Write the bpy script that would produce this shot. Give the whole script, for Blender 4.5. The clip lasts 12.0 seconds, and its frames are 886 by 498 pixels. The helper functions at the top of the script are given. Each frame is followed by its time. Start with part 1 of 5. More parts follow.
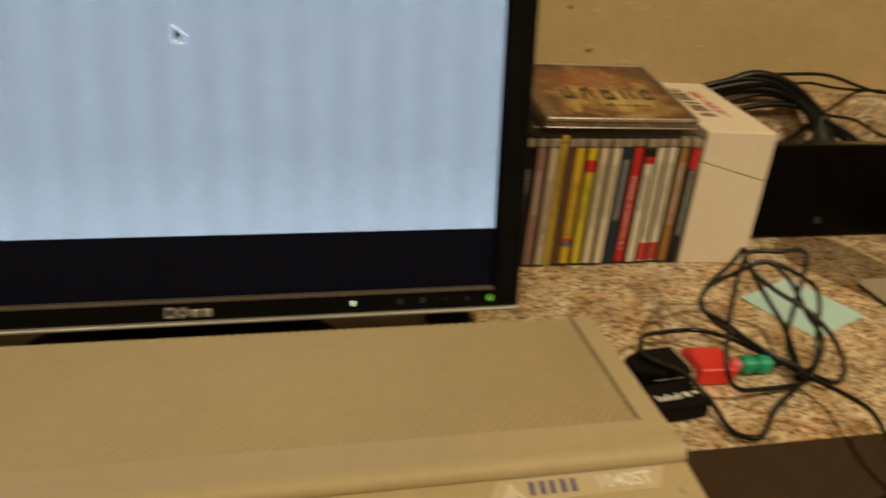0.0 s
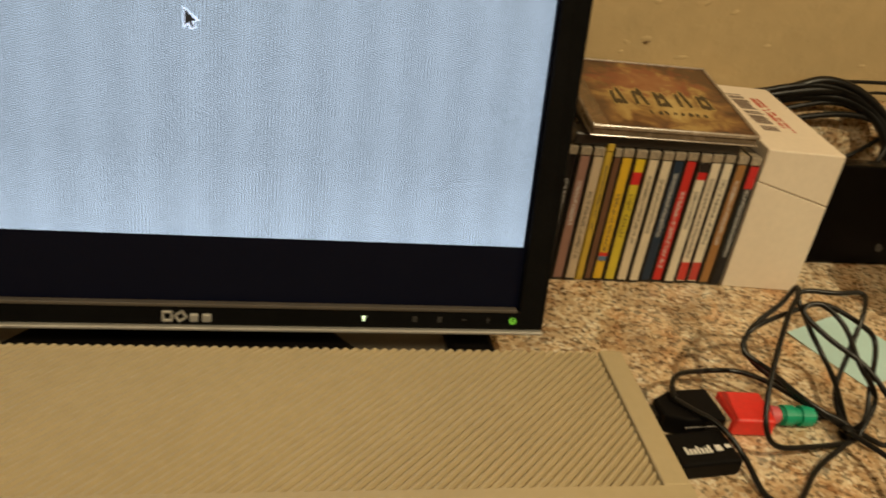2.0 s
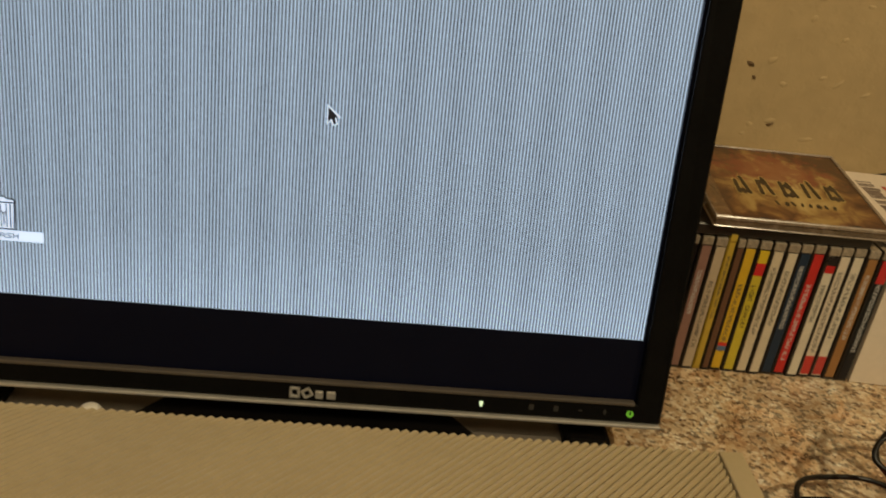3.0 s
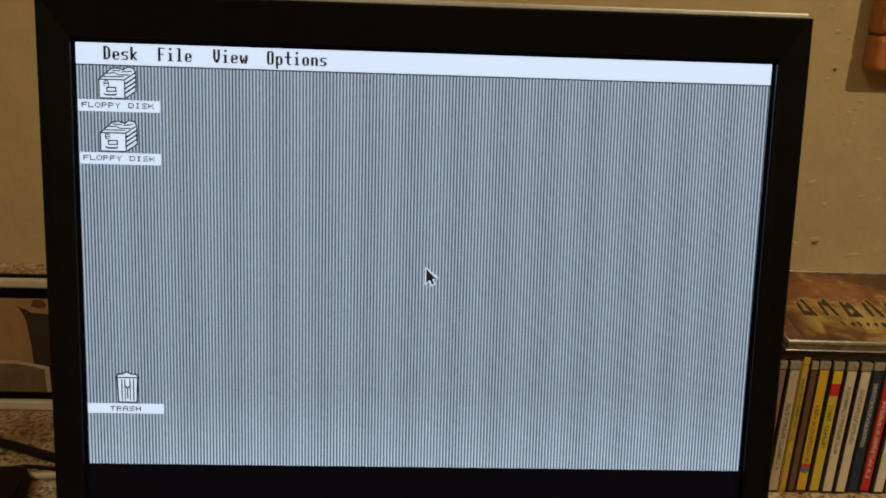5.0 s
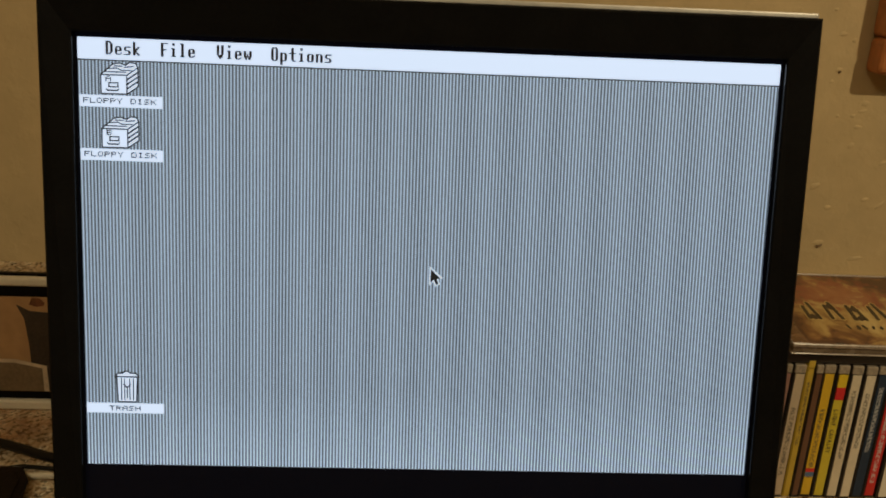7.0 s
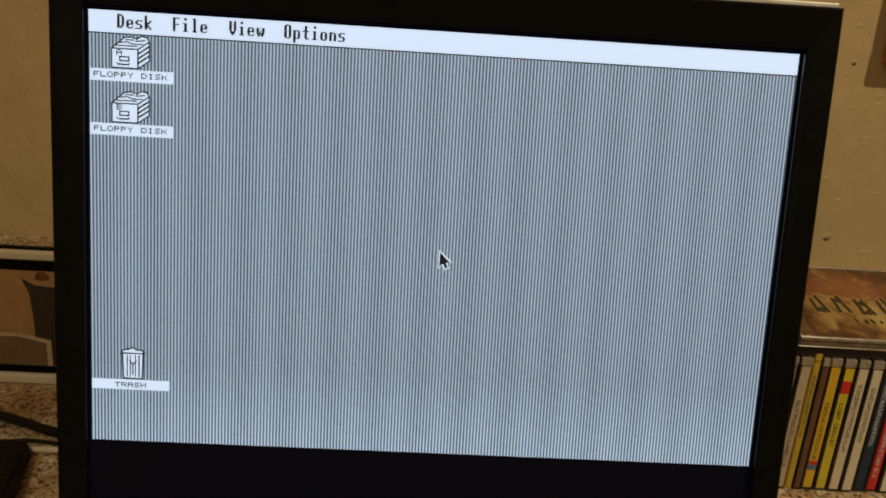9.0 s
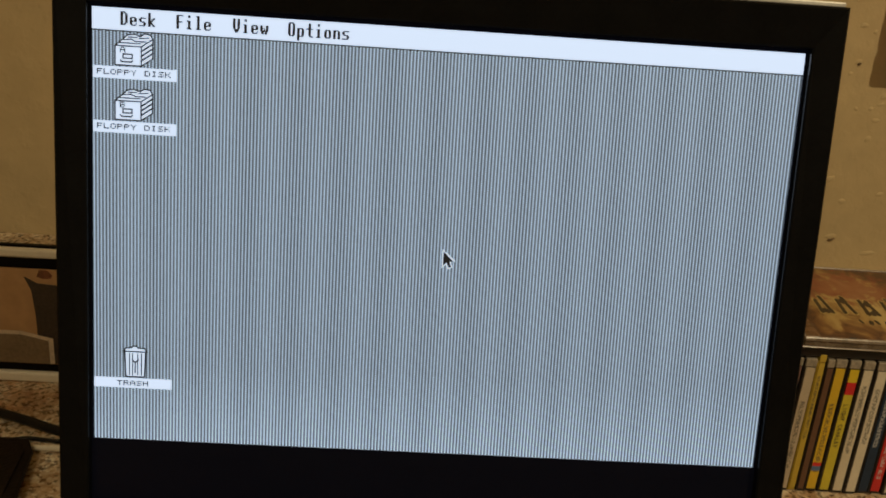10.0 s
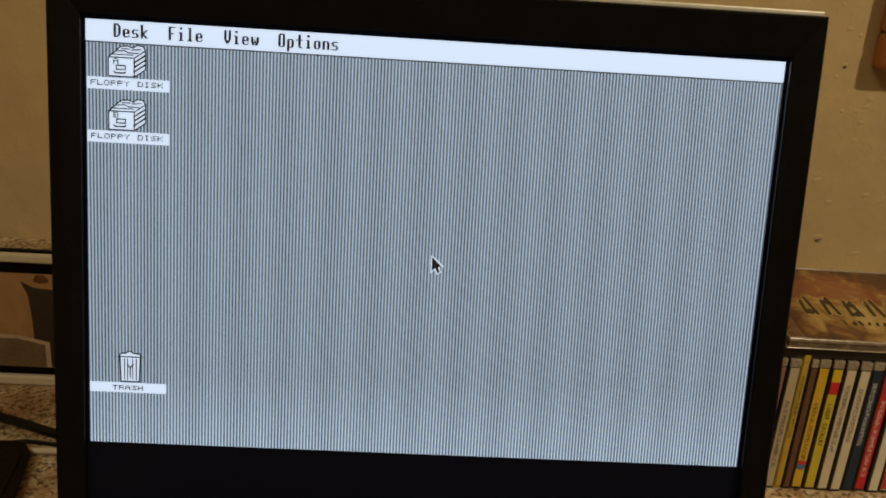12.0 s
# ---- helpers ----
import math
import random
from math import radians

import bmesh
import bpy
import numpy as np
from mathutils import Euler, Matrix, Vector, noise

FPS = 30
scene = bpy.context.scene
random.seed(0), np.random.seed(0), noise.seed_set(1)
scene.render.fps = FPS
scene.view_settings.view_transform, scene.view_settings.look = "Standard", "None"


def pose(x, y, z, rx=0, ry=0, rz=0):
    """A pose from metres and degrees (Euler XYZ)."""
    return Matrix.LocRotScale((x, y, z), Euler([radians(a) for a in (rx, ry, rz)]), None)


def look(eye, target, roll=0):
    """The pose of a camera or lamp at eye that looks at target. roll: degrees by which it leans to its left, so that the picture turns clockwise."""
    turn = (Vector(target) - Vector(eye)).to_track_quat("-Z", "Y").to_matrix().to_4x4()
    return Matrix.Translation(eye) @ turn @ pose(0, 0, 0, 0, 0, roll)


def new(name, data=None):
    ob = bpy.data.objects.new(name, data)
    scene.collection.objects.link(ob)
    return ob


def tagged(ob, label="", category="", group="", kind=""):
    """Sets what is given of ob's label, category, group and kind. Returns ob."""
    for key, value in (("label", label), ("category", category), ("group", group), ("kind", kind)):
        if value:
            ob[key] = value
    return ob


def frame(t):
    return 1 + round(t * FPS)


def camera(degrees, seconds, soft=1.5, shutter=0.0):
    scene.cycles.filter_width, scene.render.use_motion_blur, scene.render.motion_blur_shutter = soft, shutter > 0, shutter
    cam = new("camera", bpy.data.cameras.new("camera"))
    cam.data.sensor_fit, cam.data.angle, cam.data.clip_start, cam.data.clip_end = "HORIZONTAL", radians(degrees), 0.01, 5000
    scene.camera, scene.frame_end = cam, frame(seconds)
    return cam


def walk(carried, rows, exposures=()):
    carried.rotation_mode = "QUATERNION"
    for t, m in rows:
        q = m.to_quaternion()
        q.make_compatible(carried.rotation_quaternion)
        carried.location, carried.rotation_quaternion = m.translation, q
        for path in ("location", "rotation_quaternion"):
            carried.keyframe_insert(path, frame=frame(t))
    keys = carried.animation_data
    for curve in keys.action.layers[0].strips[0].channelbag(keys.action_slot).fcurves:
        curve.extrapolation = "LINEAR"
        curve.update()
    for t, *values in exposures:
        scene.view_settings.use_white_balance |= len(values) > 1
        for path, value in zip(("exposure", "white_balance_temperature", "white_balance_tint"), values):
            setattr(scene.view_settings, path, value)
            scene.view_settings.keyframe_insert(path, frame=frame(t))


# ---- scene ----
cam = camera(56.7, 12.0, soft=1.8, shutter=0.5)
PATH = [
    (0, (0.072, 0.051, 1.097), (0.531, 1.783, 0.208), 5),
    (0.2, (0.0866, 0.0516, 1.0872), (0.6668, 1.7606, 0.2246), 6.16),
    (0.5, (0.091, 0.061, 1.091), (0.751, 1.725, 0.198), 7.6),
    (1, (0.096, 0.084, 1.088), (0.767, 1.719, 0.152), 8.7),
    (1.2, (0.0954, 0.0968, 1.0842), (0.7562, 1.7414, 0.1556), 9.2),
    (1.5, (0.096, 0.108, 1.105), (0.665, 1.763, 0.137), 9.4),
    (1.7, (0.098, 0.1068, 1.105), (0.5724, 1.7998, 0.152), 8.6),
    (2, (0.093, 0.109, 1.111), (0.46, 1.809, 0.123), 8.2),
    (2.2, (0.0908, 0.106, 1.1142), (0.3938, 1.8228, 0.134), 7.86),
    (2.5, (0.087, 0.112, 1.132), (0.318, 1.844, 0.159), 7),
    (2.7, (0.0804, 0.1126, 1.129), (0.2532, 1.8708, 0.194), 6.78),
    (3, (0.076, 0.112, 1.136), (0.195, 1.891, 0.23), 6.5),
    (3.2, (0.0744, 0.1058, 1.1438), (0.1712, 1.9046, 0.2744), 6.04),
    (3.3, (0.0696, 0.1022, 1.1462), (0.1698, 1.9334, 0.3476), 5.76),
    (3.5, (0.062, 0.101, 1.165), (0.148, 1.954, 0.417), 4.7),
    (3.7, (0.054, 0.091, 1.171), (0.133, 1.965, 0.475), 3.6),
    (5.3, (0.022, 0.09, 1.164), (0.085, 1.985, 0.524), 1.7),
    (5.5, (0.021, 0.092, 1.166), (0.088, 1.985, 0.525), 1.6),
    (6, (0.021, 0.092, 1.162), (0.089, 1.988, 0.529), 1.7),
    (6.5, (0.02, 0.093, 1.163), (0.086, 1.99, 0.532), 1.8),
    (7, (0.02, 0.095, 1.161), (0.085, 1.99, 0.527), 2.3),
    (7.5, (0.02, 0.097, 1.159), (0.084, 1.989, 0.514), 2.7),
    (9.5, (0.014, 0.099, 1.159), (0.075, 1.982, 0.487), 3.8),
    (10, (0.014, 0.1, 1.158), (0.072, 1.983, 0.487), 3.8),
    (10.5, (0.015, 0.098, 1.16), (0.078, 1.981, 0.488), 3.8),
    (11, (0.015, 0.093, 1.162), (0.079, 1.976, 0.489), 3.8),
    (11.5, (0.015, 0.097, 1.161), (0.074, 1.979, 0.486), 3.7),
    (12, (0.019, 0.092, 1.167), (0.084, 1.973, 0.49), 3.6),
]
EXPOSURES = [(0.0, -0.32), (0.25, -0.12), (0.5, 0.02), (1.0, -0.01), (1.5, -0.12), (2.0, -0.18), (2.5, -0.36), (3.0, -0.60), (3.5, -0.76), (4.2, -0.82), (12.0, -0.82)]
walk(cam, [(t, look(eye, target, roll)) for t, eye, target, roll in PATH], EXPOSURES)

# ---- light ----
world = bpy.data.worlds.new("world")
world.use_nodes = True
world.node_tree.nodes["Background"].inputs[0].default_value = (1.0, 0.75, 0.45, 1)
world.node_tree.nodes["Background"].inputs[1].default_value = 0.02
scene.world = world


def lamp(name, place, target, power, size, colour):
    data = bpy.data.lights.new(name, "AREA")
    data.shape, data.size, data.energy, data.color = "DISK", size, power, colour
    ob = new(name, data)
    ob.matrix_world = look(place, target)
    return ob


WARM = (1.0, 0.818, 0.505)
lamp("room_lamp", (1.0, -0.38, 2.25), (0.5, 0.65, 0.8), 22.0, 0.05, WARM)
# wide unseen lamp, added overhead to fill in the left side
lamp("ceiling_lamp", (-0.45, -0.75, 2.36), (-0.45, -0.75, 0.0), 16.8, 0.45, WARM)


# ---- materials ----
def rgb(c, k=1.0):
    return (min(1, c[0] * k), min(1, c[1] * k), min(1, c[2] * k), 1)


def mat(name, colour, rough=0.5, metal=0.0, vary=0.12, scale=40.0, bump=0.0, bump_scale=300.0, coat=0.0, spec=0.5):
    """A painted or moulded surface: colour mottled at two scales, roughness mottled, fine relief."""
    m = bpy.data.materials.new(name)
    m.use_nodes = True
    nt = m.node_tree
    b = nt.nodes["Principled BSDF"]
    b.inputs["Roughness"].default_value, b.inputs["Metallic"].default_value = rough, metal
    b.inputs["Coat Weight"].default_value, b.inputs["Specular IOR Level"].default_value = coat, spec
    co = nt.nodes.new("ShaderNodeTexCoord")
    n1, n2 = nt.nodes.new("ShaderNodeTexNoise"), nt.nodes.new("ShaderNodeTexNoise")
    n1.inputs["Scale"].default_value, n1.inputs["Detail"].default_value = scale, 4
    n2.inputs["Scale"].default_value, n2.inputs["Detail"].default_value = scale * 9, 3
    mix = nt.nodes.new("ShaderNodeMath")
    mix.operation = "ADD"
    ramp = nt.nodes.new("ShaderNodeValToRGB")
    ramp.color_ramp.elements[0].position = 0.35
    ramp.color_ramp.elements[1].position = 0.65
    ramp.color_ramp.elements[0].color, ramp.color_ramp.elements[1].color = rgb(colour, 1 - vary), rgb(colour, 1 + vary)
    half = nt.nodes.new("ShaderNodeMath")
    half.operation, half.inputs[1].default_value = "MULTIPLY", 0.5
    nt.links.new(co.outputs["Object"], n1.inputs["Vector"])
    nt.links.new(co.outputs["Object"], n2.inputs["Vector"])
    nt.links.new(n1.outputs["Fac"], mix.inputs[0])
    nt.links.new(n2.outputs["Fac"], mix.inputs[1])
    nt.links.new(mix.outputs[0], half.inputs[0])
    nt.links.new(half.outputs[0], ramp.inputs["Fac"])
    nt.links.new(ramp.outputs["Color"], b.inputs["Base Color"])
    mr = nt.nodes.new("ShaderNodeMapRange")
    mr.inputs["To Min"].default_value, mr.inputs["To Max"].default_value = max(0.02, rough - 0.08), min(1, rough + 0.1)
    nt.links.new(n1.outputs["Fac"], mr.inputs["Value"])
    nt.links.new(mr.outputs["Result"], b.inputs["Roughness"])
    if bump:
        n3, bp = nt.nodes.new("ShaderNodeTexNoise"), nt.nodes.new("ShaderNodeBump")
        n3.inputs["Scale"].default_value, n3.inputs["Detail"].default_value = bump_scale, 3
        bp.inputs["Strength"].default_value, bp.inputs["Distance"].default_value = bump, 0.002
        nt.links.new(co.outputs["Object"], n3.inputs["Vector"])
        nt.links.new(n3.outputs["Fac"], bp.inputs["Height"])
        nt.links.new(bp.outputs["Normal"], b.inputs["Normal"])
    return m


def granite():
    m = bpy.data.materials.new("granite")
    m.use_nodes = True
    nt = m.node_tree
    b = nt.nodes["Principled BSDF"]
    b.inputs["Roughness"].default_value = 0.3
    co = nt.nodes.new("ShaderNodeTexCoord")

    def voronoi(scale, stops):
        v, r, s = nt.nodes.new("ShaderNodeTexVoronoi"), nt.nodes.new("ShaderNodeValToRGB"), nt.nodes.new("ShaderNodeSeparateColor")
        wob, add = nt.nodes.new("ShaderNodeTexNoise"), nt.nodes.new("ShaderNodeVectorMath")
        wob.inputs["Scale"].default_value, wob.inputs["Detail"].default_value = scale * 1.7, 3
        sc = nt.nodes.new("ShaderNodeVectorMath")
        sc.operation, sc.inputs[3].default_value = "SCALE", 1.1 / scale
        nt.links.new(co.outputs["Object"], wob.inputs["Vector"])
        nt.links.new(wob.outputs["Color"], sc.inputs[0])
        nt.links.new(co.outputs["Object"], add.inputs[0])
        nt.links.new(sc.outputs["Vector"], add.inputs[1])
        v.inputs["Scale"].default_value = scale
        nt.links.new(add.outputs["Vector"], v.inputs["Vector"])
        nt.links.new(v.outputs["Color"], s.inputs[0])
        nt.links.new(s.outputs[0], r.inputs["Fac"])
        r.color_ramp.interpolation = "CONSTANT"
        e = r.color_ramp.elements
        while len(e) < len(stops):
            e.new(0.5)
        for k, (p, c) in enumerate(stops):
            e[k].position, e[k].color = p, rgb(c)
        return r, s

    big, _ = voronoi(155, [(0, (.58, .42, .27)), (.2, (.72, .60, .46)), (.42, (.48, .32, .19)), (.58, (.68, .56, .43)), (.8, (.30, .20, .13)), (.88, (.82, .75, .65))])
    small, pick = voronoi(350, [(0, (.024, .018, .014)), (.15, (.17, .11, .075)), (.28, (.58, .43, .29)), (.52, (.74, .64, .50)), (.74, (.46, .31, .19)), (.88, (.88, .84, .77))])
    cloud, cr = nt.nodes.new("ShaderNodeTexNoise"), nt.nodes.new("ShaderNodeValToRGB")
    cloud.inputs["Scale"].default_value, cloud.inputs["Detail"].default_value, cloud.inputs["Distortion"].default_value = 26, 5, 0.7
    nt.links.new(co.outputs["Object"], cloud.inputs["Vector"])
    e = cr.color_ramp.elements
    e[0].position, e[0].color = 0.34, (.64, .55, .46, 1)
    e[1].position, e[1].color = 0.66, (1.1, 1.1, 1.1, 1)
    k = e.new(0.5)
    k.color = (1.0, .97, .93, 1)
    nt.links.new(cloud.outputs["Fac"], cr.inputs["Fac"])
    mx, ml = nt.nodes.new("ShaderNodeMix"), nt.nodes.new("ShaderNodeMix")
    mx.data_type = ml.data_type = "RGBA"
    ml.blend_type = "MULTIPLY"
    mx.inputs[0].default_value, ml.inputs[0].default_value = 0.62, 1.0
    nt.links.new(big.outputs["Color"], mx.inputs[6])
    nt.links.new(small.outputs["Color"], mx.inputs[7])
    nt.links.new(mx.outputs[2], ml.inputs[6])
    nt.links.new(cr.outputs["Color"], ml.inputs[7])
    patch, pr, mp = nt.nodes.new("ShaderNodeTexNoise"), nt.nodes.new("ShaderNodeValToRGB"), nt.nodes.new("ShaderNodeMix")  # olive fields, rusty veins
    patch.inputs["Scale"].default_value, patch.inputs["Detail"].default_value, patch.inputs["Distortion"].default_value = 13, 4, 1.2
    mp.data_type, mp.blend_type, mp.inputs[0].default_value = "RGBA", "MULTIPLY", 1.0
    e = pr.color_ramp.elements
    e[0].position, e[0].color = 0.36, (.88, .69, .50, 1)
    e[1].position, e[1].color = 0.62, (.95, .97, .92, 1)
    k = e.new(0.47)
    k.color = (.98, .94, .82, 1)
    nt.links.new(co.outputs["Object"], patch.inputs["Vector"])
    nt.links.new(patch.outputs["Fac"], pr.inputs["Fac"])
    nt.links.new(ml.outputs[2], mp.inputs[6])
    nt.links.new(pr.outputs["Color"], mp.inputs[7])
    nt.links.new(mp.outputs[2], b.inputs["Base Color"])
    mr = nt.nodes.new("ShaderNodeMapRange")
    mr.inputs["To Min"].default_value, mr.inputs["To Max"].default_value = 0.22, 0.45
    nt.links.new(pick.outputs[0], mr.inputs["Value"])
    nt.links.new(mr.outputs["Result"], b.inputs["Roughness"])
    return m


def plaster(name, colour):
    """Hand-textured painted plaster: broad trowel marks, small pits."""
    m = mat(name, colour, 0.75, vary=0.07, scale=5.0)
    nt = m.node_tree
    b, co = nt.nodes["Principled BSDF"], nt.nodes.new("ShaderNodeTexCoord")
    a, v, bp, bp2 = (nt.nodes.new(k) for k in ("ShaderNodeTexNoise", "ShaderNodeTexNoise", "ShaderNodeBump", "ShaderNodeBump"))
    a.inputs["Scale"].default_value, a.inputs["Detail"].default_value, a.inputs["Distortion"].default_value = 14, 5, 0.6
    v.inputs["Scale"].default_value, v.inputs["Detail"].default_value = 75, 3
    r = nt.nodes.new("ShaderNodeValToRGB")
    r.color_ramp.elements[0].position, r.color_ramp.elements[1].position = 0.5, 0.66
    nt.links.new(co.outputs["Object"], a.inputs["Vector"])
    nt.links.new(co.outputs["Object"], v.inputs["Vector"])
    nt.links.new(v.outputs["Fac"], r.inputs["Fac"])
    bp.inputs["Strength"].default_value, bp.inputs["Distance"].default_value = 0.25, 0.010
    bp2.inputs["Strength"].default_value, bp2.inputs["Distance"].default_value = 0.14, 0.002
    nt.links.new(a.outputs["Fac"], bp.inputs["Height"])
    nt.links.new(r.outputs["Color"], bp2.inputs["Height"])
    nt.links.new(bp.outputs["Normal"], bp2.inputs["Normal"])
    nt.links.new(bp2.outputs["Normal"], b.inputs["Normal"])
    return m


def glow(name, colour, strength):
    m = bpy.data.materials.new(name)
    m.use_nodes = True
    b = m.node_tree.nodes["Principled BSDF"]
    b.inputs["Base Color"].default_value = (0.01, 0.01, 0.01, 1)
    b.inputs["Roughness"].default_value = 0.5
    b.inputs["Emission Color"].default_value, b.inputs["Emission Strength"].default_value = rgb(colour), strength
    return m


PIXEL = 0.4385 / 640


def screen_stripes():
    """The lit desktop: a dither of light and dark dots that beats into upright stripes, three dots wide, with toothed edges."""
    m = glow("lit_screen", (0.5, 0.6, 0.7), 1.0)
    nt = m.node_tree
    b, co, sep = nt.nodes["Principled BSDF"], nt.nodes.new("ShaderNodeTexCoord"), nt.nodes.new("ShaderNodeSeparateXYZ")
    nt.links.new(co.outputs["Object"], sep.inputs[0])

    def wave(out, pitch):
        k, s = nt.nodes.new("ShaderNodeMath"), nt.nodes.new("ShaderNodeMath")
        k.operation, k.inputs[1].default_value = "MULTIPLY", 2 * math.pi / pitch
        s.operation = "SINE"
        nt.links.new(out, k.inputs[0])
        nt.links.new(k.outputs[0], s.inputs[0])
        return s.outputs[0]

    def calc(op, x, y):
        n = nt.nodes.new("ShaderNodeMath")
        n.operation = op
        for i, w in enumerate((x, y)):
            if isinstance(w, float):
                n.inputs[i].default_value = w
            else:
                nt.links.new(w, n.inputs[i])
        return n.outputs[0]

    stripe, dots, turn = wave(sep.outputs[0], 3.06 * PIXEL), wave(sep.outputs[2], 2 * PIXEL), wave(sep.outputs[0], 6.6 * PIXEL)
    dotted = calc("MULTIPLY", calc("MULTIPLY", dots, 0.30), turn)  # neighbouring stripes are dotted half a step apart
    level = calc("ADD", calc("ADD", calc("MULTIPLY", stripe, 0.37), 0.5), dotted)
    ramp = nt.nodes.new("ShaderNodeValToRGB")
    ramp.color_ramp.elements[0].position, ramp.color_ramp.elements[0].color = 0.12, (0.0, 0.012, 0.03, 1)
    ramp.color_ramp.elements[1].position, ramp.color_ramp.elements[1].color = 0.88, (0.71, 0.885, 1.08, 1)
    nt.links.new(level, ramp.inputs["Fac"])
    nt.links.new(ramp.outputs["Color"], b.inputs["Emission Color"])
    bleed = nt.nodes.new("ShaderNodeMapRange")  # the backlight is stronger along the lower edge
    bleed.inputs["From Min"].default_value, bleed.inputs["From Max"].default_value = 0.0995, 0.15
    bleed.inputs["To Min"].default_value, bleed.inputs["To Max"].default_value = 1.36, 1.07
    nt.links.new(sep.outputs[2], bleed.inputs["Value"])
    nt.links.new(bleed.outputs["Result"], b.inputs["Emission Strength"])
    return m


GRANITE = granite()
WALL = plaster("wall_paint", (0.54, 0.405, 0.215))
CEILING = plaster("ceiling_paint", (0.8, 0.76, 0.68))
FLOOR = mat("carpet", (0.30, 0.22, 0.14), 0.95, bump=0.8, bump_scale=400)
BEZEL = mat("bezel_plastic", (0.0062, 0.0060, 0.0060), 0.5, vary=0.2, spec=0.05, bump=0.05, bump_scale=900)
BLACK = mat("black_plastic", (0.005, 0.0045, 0.0045), 0.45, vary=0.2, spec=0.08, bump=0.05, bump_scale=900)
GLOSSBLACK = mat("gloss_black", (0.0025, 0.002, 0.002), 0.2, vary=0.2, spec=0.14)
DARKPANEL = mat("dark_panel", (0.003, 0.0032, 0.006), 0.4, vary=0.1, spec=0.11)
_p = DARKPANEL.node_tree.nodes["Principled BSDF"]
_p.inputs["Emission Color"].default_value, _p.inputs["Emission Strength"].default_value = (0.35, 0.42, 1.0, 1), 0.003  # backlight that leaks through black
INNERGLOSS = mat("glossy_inner_edge", (0.006, 0.006, 0.006), 0.12, vary=0.1, spec=0.6)
RIDGE = mat("bezel_ridge", (0.10, 0.085, 0.07), 0.35, vary=0.1)
SILVER = mat("silver_plastic", (0.62, 0.60, 0.56), 0.35, 0.55, vary=0.08)
BASEGREY = mat("stand_grey", (0.24, 0.20, 0.165), 0.42, vary=0.15)
STANDSILVER = mat("stand_silver", (0.20, 0.175, 0.15), 0.5, 0.2, vary=0.1)
BEIGE = mat("beige_plastic", (0.475, 0.382, 0.225), 0.42, vary=0.05, scale=14, bump=0.18, bump_scale=1400, spec=0.3)
BADGE = mat("badge_foil", (0.66, 0.56, 0.38), 0.32, 0.25, vary=0.05)
BADGEBLUE = mat("badge_blue", (0.07, 0.07, 0.24), 0.4)
BADGEWHITE = mat("badge_white", (0.86, 0.84, 0.78), 0.35)
RUBBER = mat("cable_rubber", (0.006, 0.0055, 0.005), 0.36, vary=0.2, spec=0.4)
MOUSEBLACK = mat("satin_black", (0.0045, 0.0038, 0.0036), 0.4, vary=0.25, scale=60, bump=0.15, bump_scale=1500)
PAD = mat("mouse_pad_cloth", (0.052, 0.033, 0.019), 0.9, spec=0.1, vary=0.12, bump=0.4, bump_scale=1800)
WHITE = mat("white_card", (0.80, 0.70, 0.58), 0.6, vary=0.04, scale=20)
PAPER = mat("white_paper", (0.82, 0.78, 0.68), 0.8, vary=0.03)
NOTE = mat("pale_green_paper", (0.50, 0.74, 0.76), 0.8, vary=0.03, scale=18)
RED = mat("red_plastic", (0.78, 0.035, 0.025), 0.4, vary=0.08)
GREEN = mat("green_plastic", (0.01, 0.36, 0.20), 0.4, vary=0.1)
PINK = mat("pink_plastic", (0.62, 0.12, 0.14), 0.45)
METAL = mat("bright_metal", (0.75, 0.72, 0.66), 0.25, 1.0, vary=0.06)
# far darker than brown_leather: on the chair back this colour holds its shade
DARKENEDHIDE = mat("darkened_leather", (0.012, 0.0075, 0.005), 0.6, vary=0.3, scale=25, bump=0.35, bump_scale=350, spec=0.15)
LEATHER = mat("brown_leather", (0.088, 0.043, 0.018), 0.62, vary=0.3, scale=25, bump=0.35, bump_scale=350)
WOOD = mat("orange_wood", (0.42, 0.15, 0.045), 0.4, vary=0.25, scale=12)
CREAM = mat("cream_plastic", (0.86, 0.79, 0.64), 0.5, vary=0.05)
GREYMARK = mat("grey_print", (0.30, 0.28, 0.26), 0.5)
DIMPRINT = mat("dim_print", (0.028, 0.025, 0.022), 0.5)
FAINT = mat("faint_print", (0.04, 0.037, 0.034), 0.5)
PRINTWHITE = mat("white_print", (0.8, 0.78, 0.74), 0.5)
SCREEN = screen_stripes()
LIT = glow("lit_white", (0.70, 0.82, 1.0), 1.71)
INK = glow("screen_black", (0.006, 0.008, 0.012), 1.0)
LEDGREEN = glow("led_green", (0.30, 0.85, 0.05), 0.55)
LEDPALE = glow("led_pale", (0.85, 1.0, 0.55), 1.6)


def clear(name, ior, colour=(1, 1, 1)):
    m = bpy.data.materials.new(name)
    m.use_nodes = True
    b = m.node_tree.nodes["Principled BSDF"]
    b.inputs["Base Color"].default_value = rgb(colour)
    b.inputs["Roughness"].default_value, b.inputs["Transmission Weight"].default_value, b.inputs["IOR"].default_value = 0.02, 1.0, ior
    return m


GLASS, WATER = clear("clear_glass", 1.48), clear("water", 1.33)

# ---- mesh helpers ----
ORIGIN = {}


def thing(name, place, label, category, group="", kind=""):
    ob = new(name)
    ob.location, ob.empty_display_size = place, 0.02
    ORIGIN[ob.name] = Vector(place)
    return tagged(ob, label, category, group, kind)


